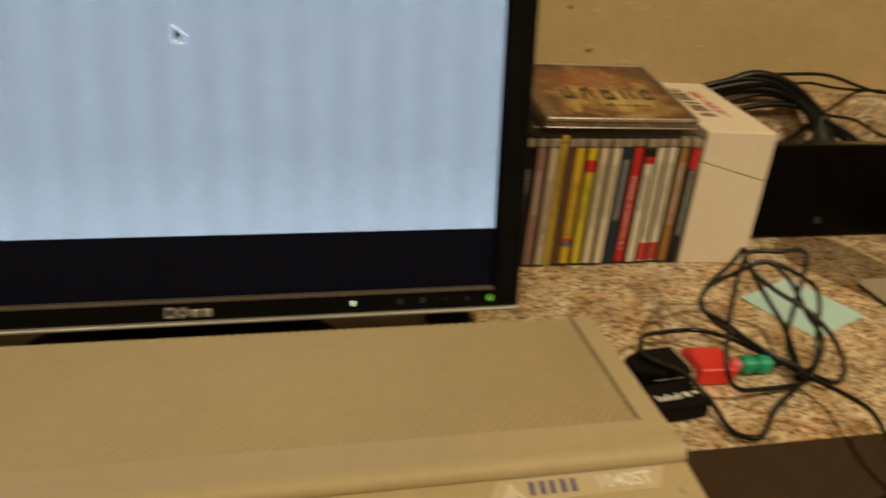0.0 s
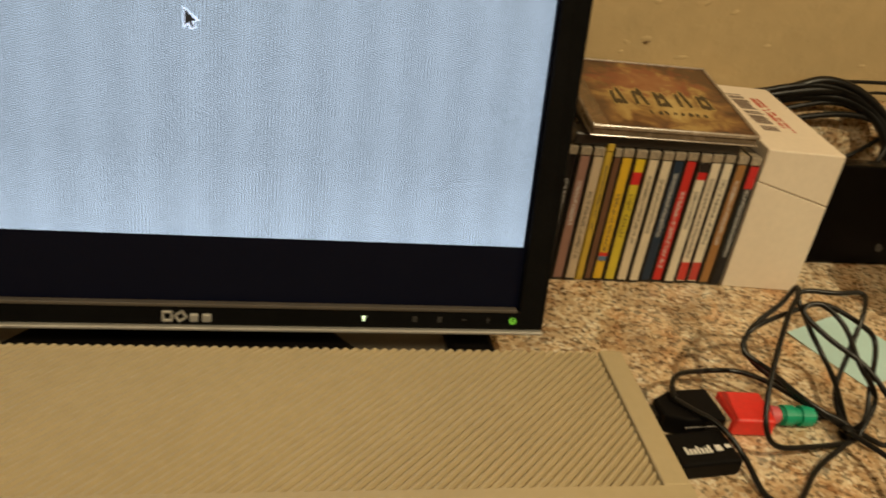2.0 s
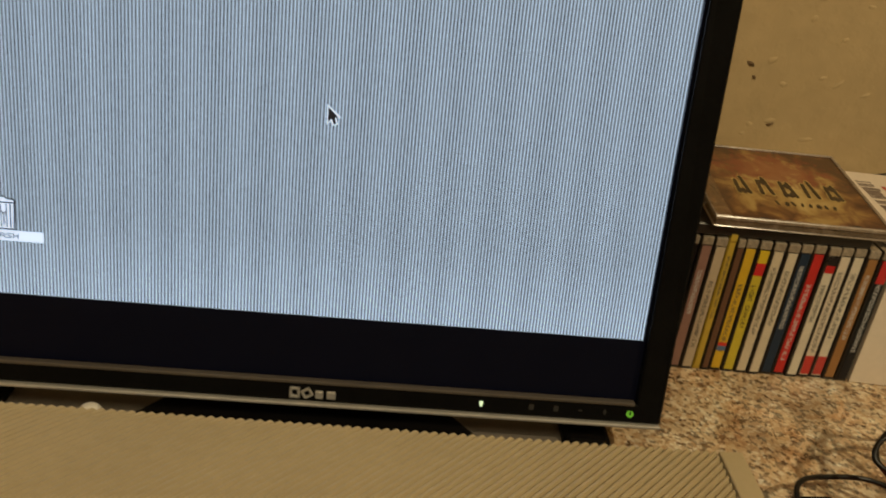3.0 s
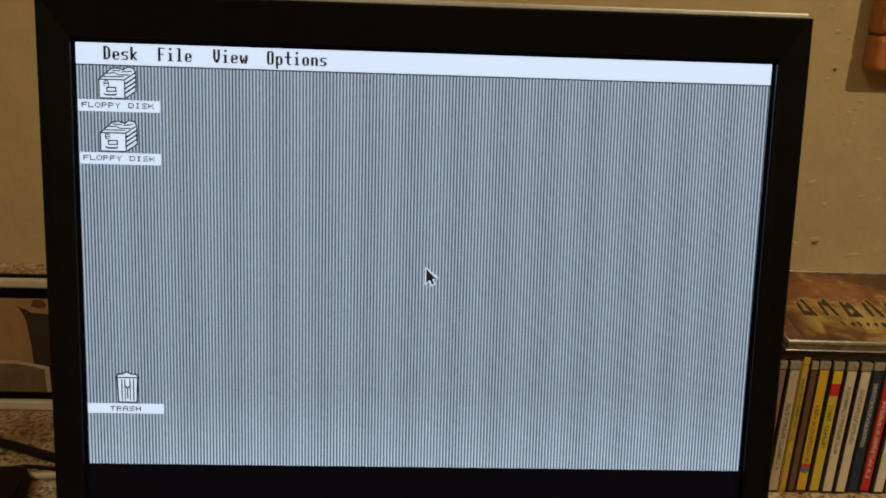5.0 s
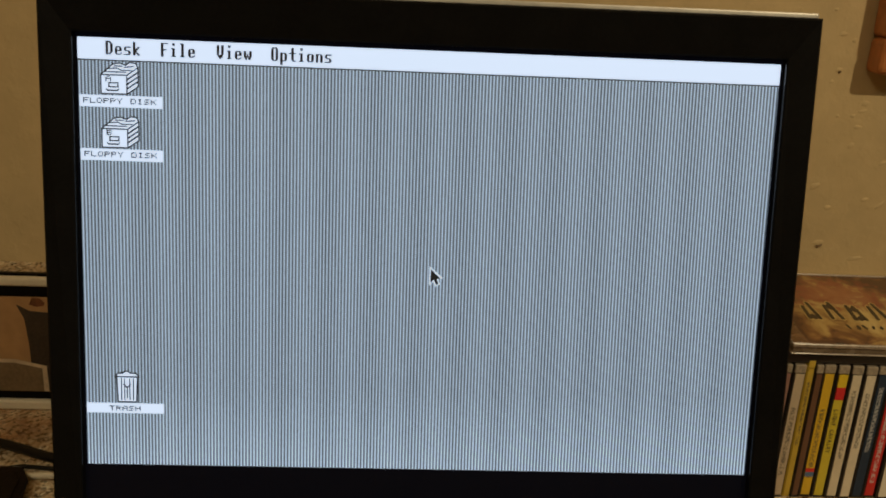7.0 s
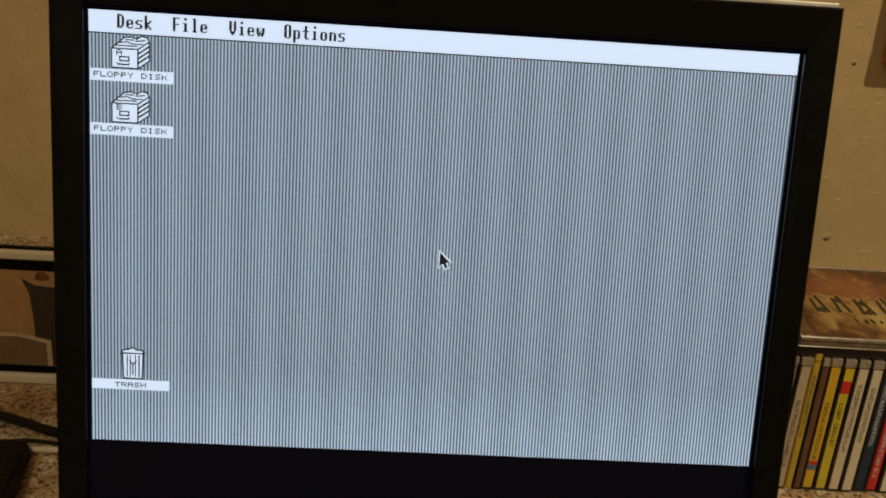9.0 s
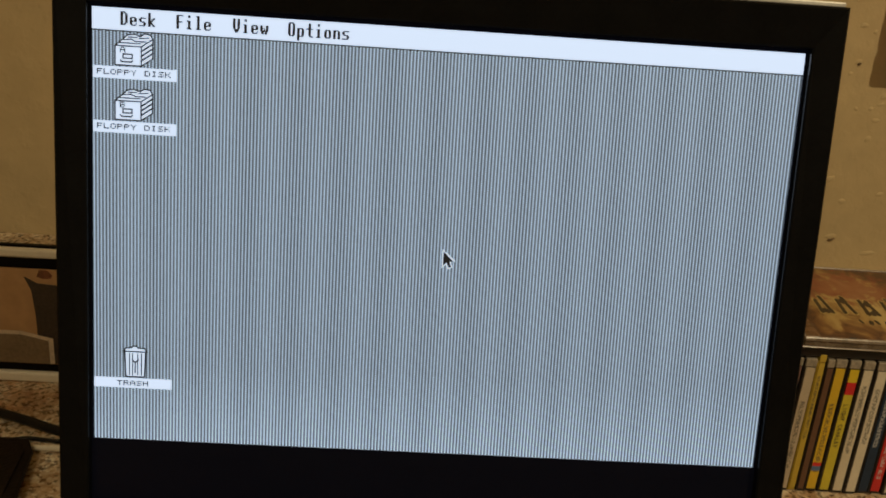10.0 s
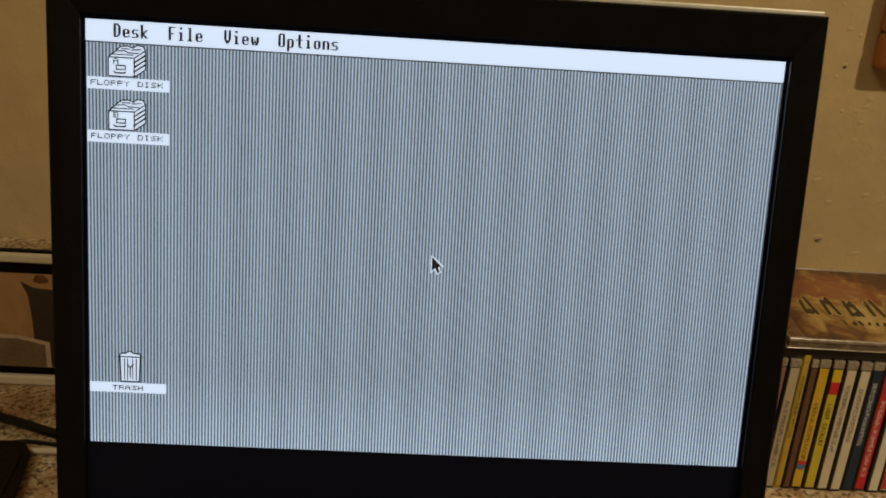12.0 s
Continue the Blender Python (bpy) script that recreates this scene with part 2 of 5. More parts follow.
def mesh_of(name, bm, mats, smooth=False):
    me = bpy.data.meshes.new(name)
    bmesh.ops.recalc_face_normals(bm, faces=bm.faces[:])
    bm.to_mesh(me)
    bm.free()
    for m in mats if isinstance(mats, (list, tuple)) else [mats]:
        me.materials.append(m)
    if smooth:
        for p in me.polygons:
            p.use_smooth = True
    return me


def part(name, bm, mats, parent, label="", smooth=False):
    """Links a bmesh, given in world places, as one mesh under a thing or a part."""
    o = ORIGIN[parent.name]
    bmesh.ops.translate(bm, verts=bm.verts[:], vec=-o)
    ob = new(name, mesh_of(name, bm, mats, smooth))
    ob.parent = parent
    ORIGIN[ob.name] = o
    return tagged(ob, label)


def solo(name, bm, mats, label, category, kind="", group="", smooth=False):
    """A thing of one mesh, its origin under its middle."""
    lo = Vector([min(v.co[i] for v in bm.verts) for i in range(3)])
    hi = Vector([max(v.co[i] for v in bm.verts) for i in range(3)])
    o = Vector(((lo.x + hi.x) / 2, (lo.y + hi.y) / 2, lo.z))
    bmesh.ops.translate(bm, verts=bm.verts[:], vec=-o)
    ob = new(name, mesh_of(name, bm, mats, smooth))
    ob.location = o
    ORIGIN[ob.name] = o
    return tagged(ob, label, category, group, kind)


def box(x0, x1, y0, y1, z0, z1, bevel=0.0, seg=2, bm=None, m=None, slot=0):
    own = bmesh.new()
    bmesh.ops.create_cube(own, size=1)
    for v in own.verts:
        v.co = Vector(((x0, x1)[v.co.x > 0], (y0, y1)[v.co.y > 0], (z0, z1)[v.co.z > 0]))
    if bevel:
        bmesh.ops.bevel(own, geom=own.edges[:], offset=bevel, segments=seg, profile=0.5, affect="EDGES")
    if m is not None:
        bmesh.ops.transform(own, matrix=m, verts=own.verts[:])
    for f in own.faces:
        f.material_index = slot
    return join(bm, own)


def join(bm, own):
    if bm is None:
        return own
    me = bpy.data.meshes.new("tmp")
    own.to_mesh(me)
    own.free()
    bm.from_mesh(me)
    bpy.data.meshes.remove(me)
    return bm


def prism(points, depth, axis_map, bm=None, slot=0, bevel=0.0):
    """A flat outline of (a, b) pairs pushed through depth = (c0, c1); axis_map(a, b, c) gives the place."""
    own = bmesh.new()
    lo = [own.verts.new(axis_map(a, b, depth[0])) for a, b in points]
    hi = [own.verts.new(axis_map(a, b, depth[1])) for a, b in points]
    n = len(points)
    own.faces.new(lo)
    own.faces.new(hi[::-1])
    for i in range(n):
        own.faces.new((lo[i], hi[i], hi[(i + 1) % n], lo[(i + 1) % n]))
    if bevel:
        bmesh.ops.recalc_face_normals(own, faces=own.faces[:])
        bmesh.ops.bevel(own, geom=own.edges[:], offset=bevel, segments=2, profile=0.5, affect="EDGES")
    for f in own.faces:
        f.material_index = slot
    return join(bm, own)


def rounded(x0, x1, y0, y1, r, n=6):
    out = []
    for cx, cy, a0 in ((x1 - r, y1 - r, 0), (x0 + r, y1 - r, 90), (x0 + r, y0 + r, 180), (x1 - r, y0 + r, 270)):
        out += [(cx + r * math.cos(radians(a0 + 90 * k / n)), cy + r * math.sin(radians(a0 + 90 * k / n))) for k in range(n + 1)]
    return out


def flat(a, b, c):
    return Vector((a, b, c))


def turned(profile, centre, n=48, bm=None):
    """A surface of revolution about the upright through centre; profile is (radius, height) pairs."""
    own = bmesh.new()
    rings = []
    for r, h in profile:
        if r < 1e-6:
            rings.append([own.verts.new((centre[0], centre[1], centre[2] + h))])
        else:
            rings.append([own.verts.new((centre[0] + r * math.cos(2 * math.pi * k / n), centre[1] + r * math.sin(2 * math.pi * k / n), centre[2] + h)) for k in range(n)])
    for p, q in zip(rings, rings[1:]):
        for k in range(n):
            a, b, c, d = p[k % len(p)], p[(k + 1) % len(p)], q[(k + 1) % len(q)], q[k % len(q)]
            face = [v for i, v in enumerate((a, b, c, d)) if v not in (a, b, c, d)[:i]]
            if len(face) > 2:
                own.faces.new(face)
    return join(bm, own)


def tube(points, radius, sides=10, steps=8, bm=None, ends=True):
    """A round cable through the points, smoothed."""
    pts = [Vector(p) for p in points]
    ext = [pts[0] * 2 - pts[1]] + pts + [pts[-1] * 2 - pts[-2]]
    line = []
    for i in range(1, len(ext) - 2):
        p0, p1, p2, p3 = ext[i - 1:i + 3]
        for k in range(steps):
            t = k / steps
            line.append(0.5 * ((2 * p1) + (p2 - p0) * t + (2 * p0 - 5 * p1 + 4 * p2 - p3) * t * t + (3 * p1 - p0 - 3 * p2 + p3) * t ** 3))
    line.append(pts[-1])
    own = bmesh.new()
    rings, up = [], Vector((0.13, 0.21, 0.97))
    for i, p in enumerate(line):
        d = (line[min(i + 1, len(line) - 1)] - line[max(i - 1, 0)]).normalized()
        side = d.cross(up).normalized()
        up = side.cross(d).normalized()
        rings.append([own.verts.new(p + radius * (math.cos(2 * math.pi * k / sides) * side + math.sin(2 * math.pi * k / sides) * up)) for k in range(sides)])
    for a, b in zip(rings, rings[1:]):
        for k in range(sides):
            own.faces.new((a[k], a[(k + 1) % sides], b[(k + 1) % sides], b[k]))
    if ends:
        own.faces.new(rings[0])
        own.faces.new(rings[-1][::-1])
    return join(bm, own)


def letters(text, height, step=None, m=None, wide=1.0, bold=0.0, bm=None, slot=0, thick=0.0):
    """Flat letters in the x-y plane; with a step each letter has its own cell of that width."""
    out = bm
    for i, ch in enumerate(text if step else [text]):
        if ch == " ":
            continue
        fc = bpy.data.curves.new("lettering", "FONT")
        fc.body, fc.size, fc.offset, fc.extrude, fc.resolution_u = ch, height / 0.7, bold, thick, 3
        if step:
            fc.align_x = "CENTER"
        ob = bpy.data.objects.new("lettering", fc)
        me = bpy.data.meshes.new_from_object(ob)
        own = bmesh.new()
        own.from_mesh(me)
        bpy.data.objects.remove(ob)
        bpy.data.meshes.remove(me)
        bpy.data.curves.remove(fc)
        mm = Matrix.Translation(((i + 0.5) * step if step else 0, 0, 0)) @ Matrix.Diagonal((wide, 1, 1, 1))
        bmesh.ops.transform(own, matrix=(m or Matrix()) @ mm, verts=own.verts[:])
        for f in own.faces:
            f.material_index = slot
        out = join(out, own)
    return out


# ---- setting ----
DESK = 0.75
WALL_Y = 0.955
solo("wall_north", box(-2.2, 2.4, WALL_Y, WALL_Y + 0.12, 0, 2.4), WALL, "tan hand-textured plaster wall behind the desk", "wall", "structure")
solo("wall_south", box(-2.2, 2.4, -2.62, -2.5, 0, 2.4), WALL, "tan painted plaster wall", "wall", "structure")
solo("wall_west", box(-2.32, -2.2, -2.62, WALL_Y + 0.12, 0, 2.4), WALL, "tan painted plaster wall", "wall", "structure")
solo("wall_east", box(2.4, 2.52, -2.62, WALL_Y + 0.12, 0, 2.4), WALL, "tan painted plaster wall", "wall", "structure")
solo("floor", box(-2.32, 2.52, -2.62, WALL_Y + 0.12, -0.1, 0), FLOOR, "brown carpeted floor", "floor", "structure")
solo("ceiling", box(-2.32, 2.52, -2.62, WALL_Y + 0.12, 2.4, 2.5), CEILING, "off-white painted ceiling", "ceiling", "structure")

desk = thing("granite_desk", (-0.3, 0.58, 0), "speckled tan granite desk top with raised back ledge", "desk")
part("desktop", box(-1.6, 0.974, 0.2, WALL_Y - 0.003, DESK - 0.035, DESK, 0.006, 3), GRANITE, desk)
part("back_ledge", box(-1.6, 0.974, 0.908, WALL_Y - 0.003, DESK + 0.0005, DESK + 0.098, 0.008, 4), GRANITE, desk)
for sx in (-1.5, 0.86):
    part("side_support", box(sx, sx + 0.04, 0.26, 0.93, 0, DESK - 0.035, 0.002), LEATHER, desk, "dark brown panel")

# raised lumps in the wall's plaster; a few dark ones paint in shade
rnd = random.Random(5)


def chip(x, z, w, h, tilt, name, depth=0.0032, m=None):
    pts = []
    for k in range(11):
        a = 2 * math.pi * k / 11
        r = 1 + rnd.uniform(-0.35, 0.3)
        px, pz = w / 2 * r * math.cos(a), h / 2 * r * math.sin(a)
        pts.append((x + px * math.cos(tilt) - pz * math.sin(tilt), z + px * math.sin(tilt) + pz * math.cos(tilt)))
    bm = bmesh.new()
    rim = [bm.verts.new((p[0], WALL_Y + 0.0005, p[1])) for p in pts]
    top = bm.verts.new((x + w * 0.1, WALL_Y - depth, z + h * 0.2))
    for k in range(11):
        bm.faces.new((rim[k], rim[(k + 1) % 11], top))
    return solo(name, bm, m or WALL, "raised lump of plaster on the tan wall", "plaster lump", "structure", smooth=True)


LUMPS = ((0.466, 0.893, 0.016, 0.007, 0.3), (0.445, 0.888, 0.012, 0.006, -0.3), (0.440, 0.877, 0.009, 0.005, 0.2), (0.512, 0.876, 0.020, 0.007, 0.1), (0.61, 0.897, 0.016, 0.006, 0.3),
         (0.454, 1.082, 0.009, 0.007, 0.4), (0.449, 1.070, 0.007, 0.005, 0.1), (0.451, 1.118, 0.012, 0.006, 0.2), (0.464, 1.112, 0.007, 0.005, 0.7), (0.440, 1.142, 0.005, 0.005, 0),
         (0.488, 1.040, 0.012, 0.005, 0.2), (0.478, 1.035, 0.007, 0.005, 0.5), (0.462, 1.034, 0.006, 0.005, 0), (0.489, 1.048, 0.010, 0.007, 0.3), (0.485, 1.023, 0.012, 0.006, 0.1),
         (0.482, 1.003, 0.009, 0.007, 0.9), (0.509, 0.944, 0.010, 0.006, 0.2), (0.528, 0.939, 0.018, 0.006, 0.7), (0.451, 0.957, 0.016, 0.010, 0.5), (0.470, 0.934, 0.012, 0.008, 0.1),
         (0.52, 0.985, 0.012, 0.006, 0.5), (0.536, 1.02, 0.010, 0.005, 0.1), (0.56, 0.93, 0.014, 0.006, 0.4), (0.735, 0.884, 0.013, 0.005, 0.2))
for x, z, w, h, tl in LUMPS:
    chip(x, z, w, h, tl, "plaster_lump", 0.0016 + 0.12 * h)
# dark colour stands in for the shaded sides of bumps and dents
LUMPSHADE = mat("lump_shade", (0.20, 0.13, 0.065), 0.9, vary=0.3)
for x, z, w, h, tl in ((0.429, 0.9535, 0.013, 0.0042, -0.45), (0.4365, 0.9395, 0.004, 0.006, 0.3), (0.4675, 0.8915, 0.010, 0.0026, 0.3), (0.4545, 1.0815, 0.005, 0.004, 0.4)):
    chip(x, z - 0.001, w, h, tl, "plaster_chip", 0.0046, LUMPSHADE)

# ---- the monitor ----
TILT_M = pose(0.028, 0.5686, 0.8471, -10.71, 0.23, 0.64)
mon = thing("computer_monitor", (0.0275, 0.64, DESK), "black flat-panel computer monitor with silver trim showing a lit desktop", "monitor")


def mbox(x0, x1, y0, y1, z0, z1, bevel=0.0, seg=2, bm=None, slot=0):
    return box(x0, x1, y0, y1, z0, z1, bevel, seg, bm, TILT_M, slot)


IW, IH = 0.4385, 0.2732
X0, X1 = -IW / 2, IW / 2
OUT, TOP, BOT = 0.2393, 0.3012, -0.0588
PB = -0.0448


def hollow(rects):
    """A rectangular ring: successive (half-width left, right, bottom, top, depth) loops joined by faces, closed back to the first."""
    own, loops = bmesh.new(), []
    for k, (x0, x1, z0, z1, y) in enumerate(rects):
        up = y - 0.005 if k in (1, 2) else y  # the outer edge stands prouder towards the top
        loops.append([own.verts.new(TILT_M @ Vector(p)) for p in ((x0, y, z0), (x1, y, z0), (x1, up, z1), (x0, up, z1))])
    for p, q in zip(loops, loops[1:] + loops[:1]):
        for i in range(4):
            own.faces.new((p[i], p[(i + 1) % 4], q[(i + 1) % 4], q[i]))
    return own


bez = hollow([(-OUT, OUT, BOT, TOP, 0.02), (-OUT, OUT, BOT, TOP, -0.0045), (-OUT + 0.0015, OUT - 0.0015, BOT + 0.0015, TOP - 0.0015, -0.006),
              (-0.222, 0.222, PB - 0.001, 0.2767, -0.006), (-0.221, 0.221, PB, 0.2757, -0.005), (-0.221, 0.221, PB, 0.2757, 0.02)])
bez.faces.ensure_lookup_table()
for fc in bez.faces[16:20]:
    fc.material_index = 1
part("bezel", bez, [BEZEL, INNERGLOSS], mon, "matte black plastic bezel")
panel = part("screen", mbox(-0.221, 0.221, 0.0005, 0.012, PB, 0.2757), DARKPANEL, mon, "dark glossy panel with a lit picture in its upper part")
part("ridge", mbox(-0.221, 0.219, -0.0075, -0.002, PB - 0.0008, PB + 0.0018, 0.0006), RIDGE, mon, "thin grey ridge")
part("lower_trim", mbox(-OUT, OUT, -0.008, 0.03, BOT - 0.003, BOT - 0.0003, 0.001), SILVER, mon, "silver trim")
part("top_trim", mbox(-OUT - 0.001, OUT + 0.001, -0.003, 0.03, TOP + 0.0003, TOP + 0.0042, 0.0012), SILVER, mon, "silver trim")
back = mbox(-OUT + 0.002, OUT - 0.002, 0.0205, 0.045, BOT, TOP - 0.002, 0.004)
back = mbox(-0.17, 0.17, 0.044, 0.075, 0.0, 0.24, 0.012, 3, bm=back)
part("rear_housing", back, BASEGREY, mon, "grey rear housing")


part("desktop_picture", mbox(X0, X1, -0.0004, 0.0003, 0, IH), SCREEN, panel, "lit grey-blue striped desktop")
part("menu_bar", mbox(X0, X1, -0.0007, -0.0005, IH - 19 * PIXEL, IH), LIT, panel, "lit white menu bar")
part("menu_line", mbox(X0, X1, -0.0007, -0.0005, IH - 20.2 * PIXEL, IH - 19.2 * PIXEL), INK, panel)
# dot letters: each pair of hex digits is one row of dots, from the top
TALL = {"D": "786c66666666666666 6c78", "e": "000000003c66667e60623c", "s": "000000003e60603c06067c", "k": "60606060666c7870786c66", "F": "7e606060607c6060606060",
        "i": "181800003818181818183c", "l": "381818181818181818183c", "V": "66666666666666663c3c18", "w": "0000000063636b6b7f3636", "O": "3c66666666666666666 63c",
        "p": "000000007c66666666667c606060", "t": "181818187e18181818180e", "o": "000000003c66666666663c", "n": "000000007c666666666666"}
SMALL = {"F": "1f101e1010", "L": "101010101f", "O": "0e1111110e", "P": "1e111e1010", "Y": "110a040404", "D": "1e1111111e", "I": "0e0404040e", "S": "0f100e011e", "K": "11121c1211",
         "T": "1f04040404", "R": "1e111e1211", "A": "0e111f1111", "H": "11111f1111", "B": "1e111e111e"}


def dots(word, font, bits, cell, w, h, x, z, bm=None, slot=0, bold=0.0):
    """Words in square dots on the screen; (x, z) is the top left of the first letter."""
    own = bmesh.new()
    for i, ch in enumerate(word):
        rows = font.get(ch, "").replace(" ", "")
        for r in range(len(rows) // 2):
            v = int(rows[2 * r:2 * r + 2], 16)
            c = 0
            while c < bits:
                run = 0
                while c + run < bits and v >> (bits - 1 - c - run) & 1:
                    run += 1
                if run:
                    x0, z0 = x + i * cell + c * w, z - (r + 1) * h
                    fc = own.faces.new([own.verts.new(TILT_M @ Vector((a, -0.0009, b))) for a, b in ((x0, z0), (x0 + run * w + bold, z0), (x0 + run * w + bold, z0 + h * 1.02), (x0, z0 + h * 1.02))])
                    fc.material_index = slot
                c += run + 1
    return join(bm, own)


for word, x in (("Desk", -0.2036), ("File", -0.1702), ("View", -0.1363), ("Options", -0.1030)):
    part("menu_word", dots(word, TALL, 8, 8 * PIXEL, PIXEL, 1.1 * PIXEL, x + 0.0007, 0.2714, bold=0.35 * PIXEL), INK, panel, "dark word on the menu bar")


def icon_label(x, z, w, h, word, dx):
    part("icon_label", mbox(x, x + w, -0.0007, -0.0005, z, z + h), LIT, panel, "lit white icon label")
    part("icon_word", dots(word, SMALL, 5, 6 * PIXEL, PIXEL, 0.98 * PIXEL, x + dx, z + h - 2.4 * PIXEL), INK, panel, "small dark word")


icon_label(-0.2187, 0.2313, 0.0504, 0.0072, "FLOPPY DISK", 0.0022)
icon_label(-0.2187, 0.1984, 0.0504, 0.0072, "FLOPPY DISK", 0.0022)
icon_label(-0.2187, 0.0350, 0.0494, 0.0066, "TRASH", 0.0145)


def shape(points, w, slot, bm=None):
    """A flat outline on the screen, w in front of it."""
    own = bmesh.new()
    own.faces.new([own.verts.new(TILT_M @ Vector((a, w, b))) for a, b in points])
    for f in own.faces:
        f.material_index = slot
    return join(bm, own)


def stroke(a, b, wide, w, slot, bm):
    d = Vector((b[0] - a[0], b[1] - a[1])).normalized() * wide / 2
    n = (-d.y, d.x)
    return shape([(a[0] - d.x + n[0], a[1] - d.y + n[1]), (a[0] - d.x - n[0], a[1] - d.y - n[1]), (b[0] + d.x - n[0], b[1] + d.y - n[1]), (b[0] + d.x + n[0], b[1] + d.y + n[1])], w, slot, bm)


def outline(points, wide, w, bm):
    for p, q in zip(points, points[1:] + points[:1]):
        bm = stroke(p, q, wide, w, 1, bm)
    return bm


def file_box_icon(x, z, letter):
    """An open box of file cards, drawn in white with dark lines."""
    P, Q = PIXEL, PIXEL * 0.88
    front = [(x, z), (x + 23 * P, z), (x + 23 * P, z + 19 * Q), (x, z + 19 * Q)]
    side = [(x + 23 * P, z), (x + 33 * P, z + 8 * Q), (x + 33 * P, z + 27 * Q), (x + 23 * P, z + 19 * Q)]
    top = [(x, z + 19 * Q), (x + 23 * P, z + 19 * Q), (x + 33 * P, z + 27 * Q), (x + 31 * P, z + 31 * Q), (x + 26 * P, z + 32 * Q), (x + 22 * P, z + 29 * Q), (x + 17 * P, z + 31 * Q), (x + 11 * P, z + 30 * Q), (x + 8 * P, z + 27 * Q)]
    bm = shape(front, -0.0008, 0)
    for poly in (side, top):
        bm = shape(poly, -0.0008, 0, bm)
    for poly in (front, side, top):
        bm = outline(poly, 1.2 * P, -0.001, bm)
    for k in range(1, 4):
        bm = stroke((x + 23 * P, z + (19 - 4.6 * k) * Q), (x + 33 * P, z + (27 - 4.6 * k) * Q), 1.5 * P, -0.001, 1, bm)
    for a, b in (((3, 22), (22, 22)), ((6, 25), (14, 26)), ((14, 26), (18, 24)), ((18, 24), (27, 24)), ((12, 28), (19, 28)), ((21, 27), (29, 28))):
        bm = stroke((x + a[0] * P, z + a[1] * Q), (x + b[0] * P, z + b[1] * Q), 1.1 * P, -0.001, 1, bm)
    bm = outline([(x + 7 * P, z + 7 * Q), (x + 15 * P, z + 7 * Q), (x + 15 * P, z + 11 * Q), (x + 7 * P, z + 11 * Q)], 1.2 * P, -0.001, bm)
    bm = stroke((x + 6 * P, z + 3.4 * Q), (x + 14 * P, z + 3.4 * Q), 1.4 * P, -0.001, 1, bm)
    for a, b in (((4.6, 4.6), (6, 3.4)), ((14, 3.4), (15.4, 4.6))):
        bm = stroke((x + a[0] * P, z + a[1] * Q), (x + b[0] * P, z + b[1] * Q), 1.2 * P, -0.001, 1, bm)
    bm = dots(letter, SMALL, 5, 6 * P, P, P, x + 4 * P, z + 18 * Q, bm, 1)
    return part("drive_icon", bm, [LIT, INK], panel, "white file box drawn with dark lines")


file_box_icon(-0.2054, 0.2395, "A")
file_box_icon(-0.2054, 0.2066, "B")


def bin_icon(x, z):
    P, W = PIXEL * 1.06, PIXEL * 0.96
    body = [(x + 1 * W, z), (x + 19 * W, z), (x + 20 * W, z + 23 * P), (x, z + 23 * P)]
    lid = [(x - 1.5 * W, z + 23 * P), (x + 21.5 * W, z + 23 * P), (x + 19 * W, z + 26 * P), (x + 13 * W, z + 26.5 * P), (x + 11 * W, z + 28 * P), (x + 8 * W, z + 28 * P), (x + 6 * W, z + 26.5 * P), (x + 1 * W, z + 26 * P)]
    bm = shape(body, -0.0008, 0)
    bm = shape(lid, -0.0008, 0, bm)
    bm = outline(body, 1.3 * P, -0.001, bm)
    bm = outline(lid, 1.3 * P, -0.001, bm)
    for k, w in ((4.5, 1.1), (7.5, 1.0), (12.5, 1.0), (16, 1.2)):
        bm = stroke((x + k * W, z + 2 * P), (x + k * W, z + 21 * P), w * P, -0.001, 1, bm)
    bm = stroke((x + 10 * W, z + 13 * P), (x + 10 * W, z + 4 * P), 1.2 * P, -0.001, 1, bm)
    bm = stroke((x + 10 * W, z + 13 * P), (x + 7 * W, z + 16 * P), 1.2 * P, -0.001, 1, bm)
    bm = stroke((x + 10 * W, z + 13 * P), (x + 13 * W, z + 16 * P), 1.2 * P, -0.001, 1, bm)
    return part("bin_icon", bm, [LIT, INK], panel, "white dustbin drawn with dark lines")


bin_icon(-0.1992, 0.0427)
cx, cz, P = 0.0014, 0.1359, PIXEL
arrow = [(0, 0), (0, -14), (3.4, -10.6), (5.6, -15.4), (8, -14.4), (5.9, -9.6), (10, -9.6)]
halo = [(-1, 2), (-1, -16.2), (3, -12.6), (4.8, -17), (9.4, -15), (7.4, -10.6), (12, -8.8)]
cur = shape([(cx + a * P, cz + b * P) for a, b in halo], -0.0007, 0)
cur = shape([(cx + a * P, cz + b * P) for a, b in arrow], -0.001, 1, cur)
part("pointer", cur, [LIT, INK], panel, "black arrow pointer with a white edge")

# lower strip: letter-like badge, touch marks, lights
def badge_ring(x0, x1, z0, z1, wide, tilt):
    mid = TILT_M @ Matrix.Translation(((x0 + x1) / 2, 0, (z0 + z1) / 2)) @ pose(0, 0, 0, 0, tilt, 0)
    w, h, bm = (x1 - x0) / 2, (z1 - z0) / 2, None
    for p in ((-w, w, -h, -h + wide), (-w, w, h - wide, h), (-w, -w + wide, -h, h), (w - wide, w, -h, h)):
        bm = box(p[0], p[1], -0.0078, -0.0055, p[2], p[3], 0.0004, 1, bm, mid)
    return part("badge_shape", bm, SILVER, mon, "raised silver badge shape")


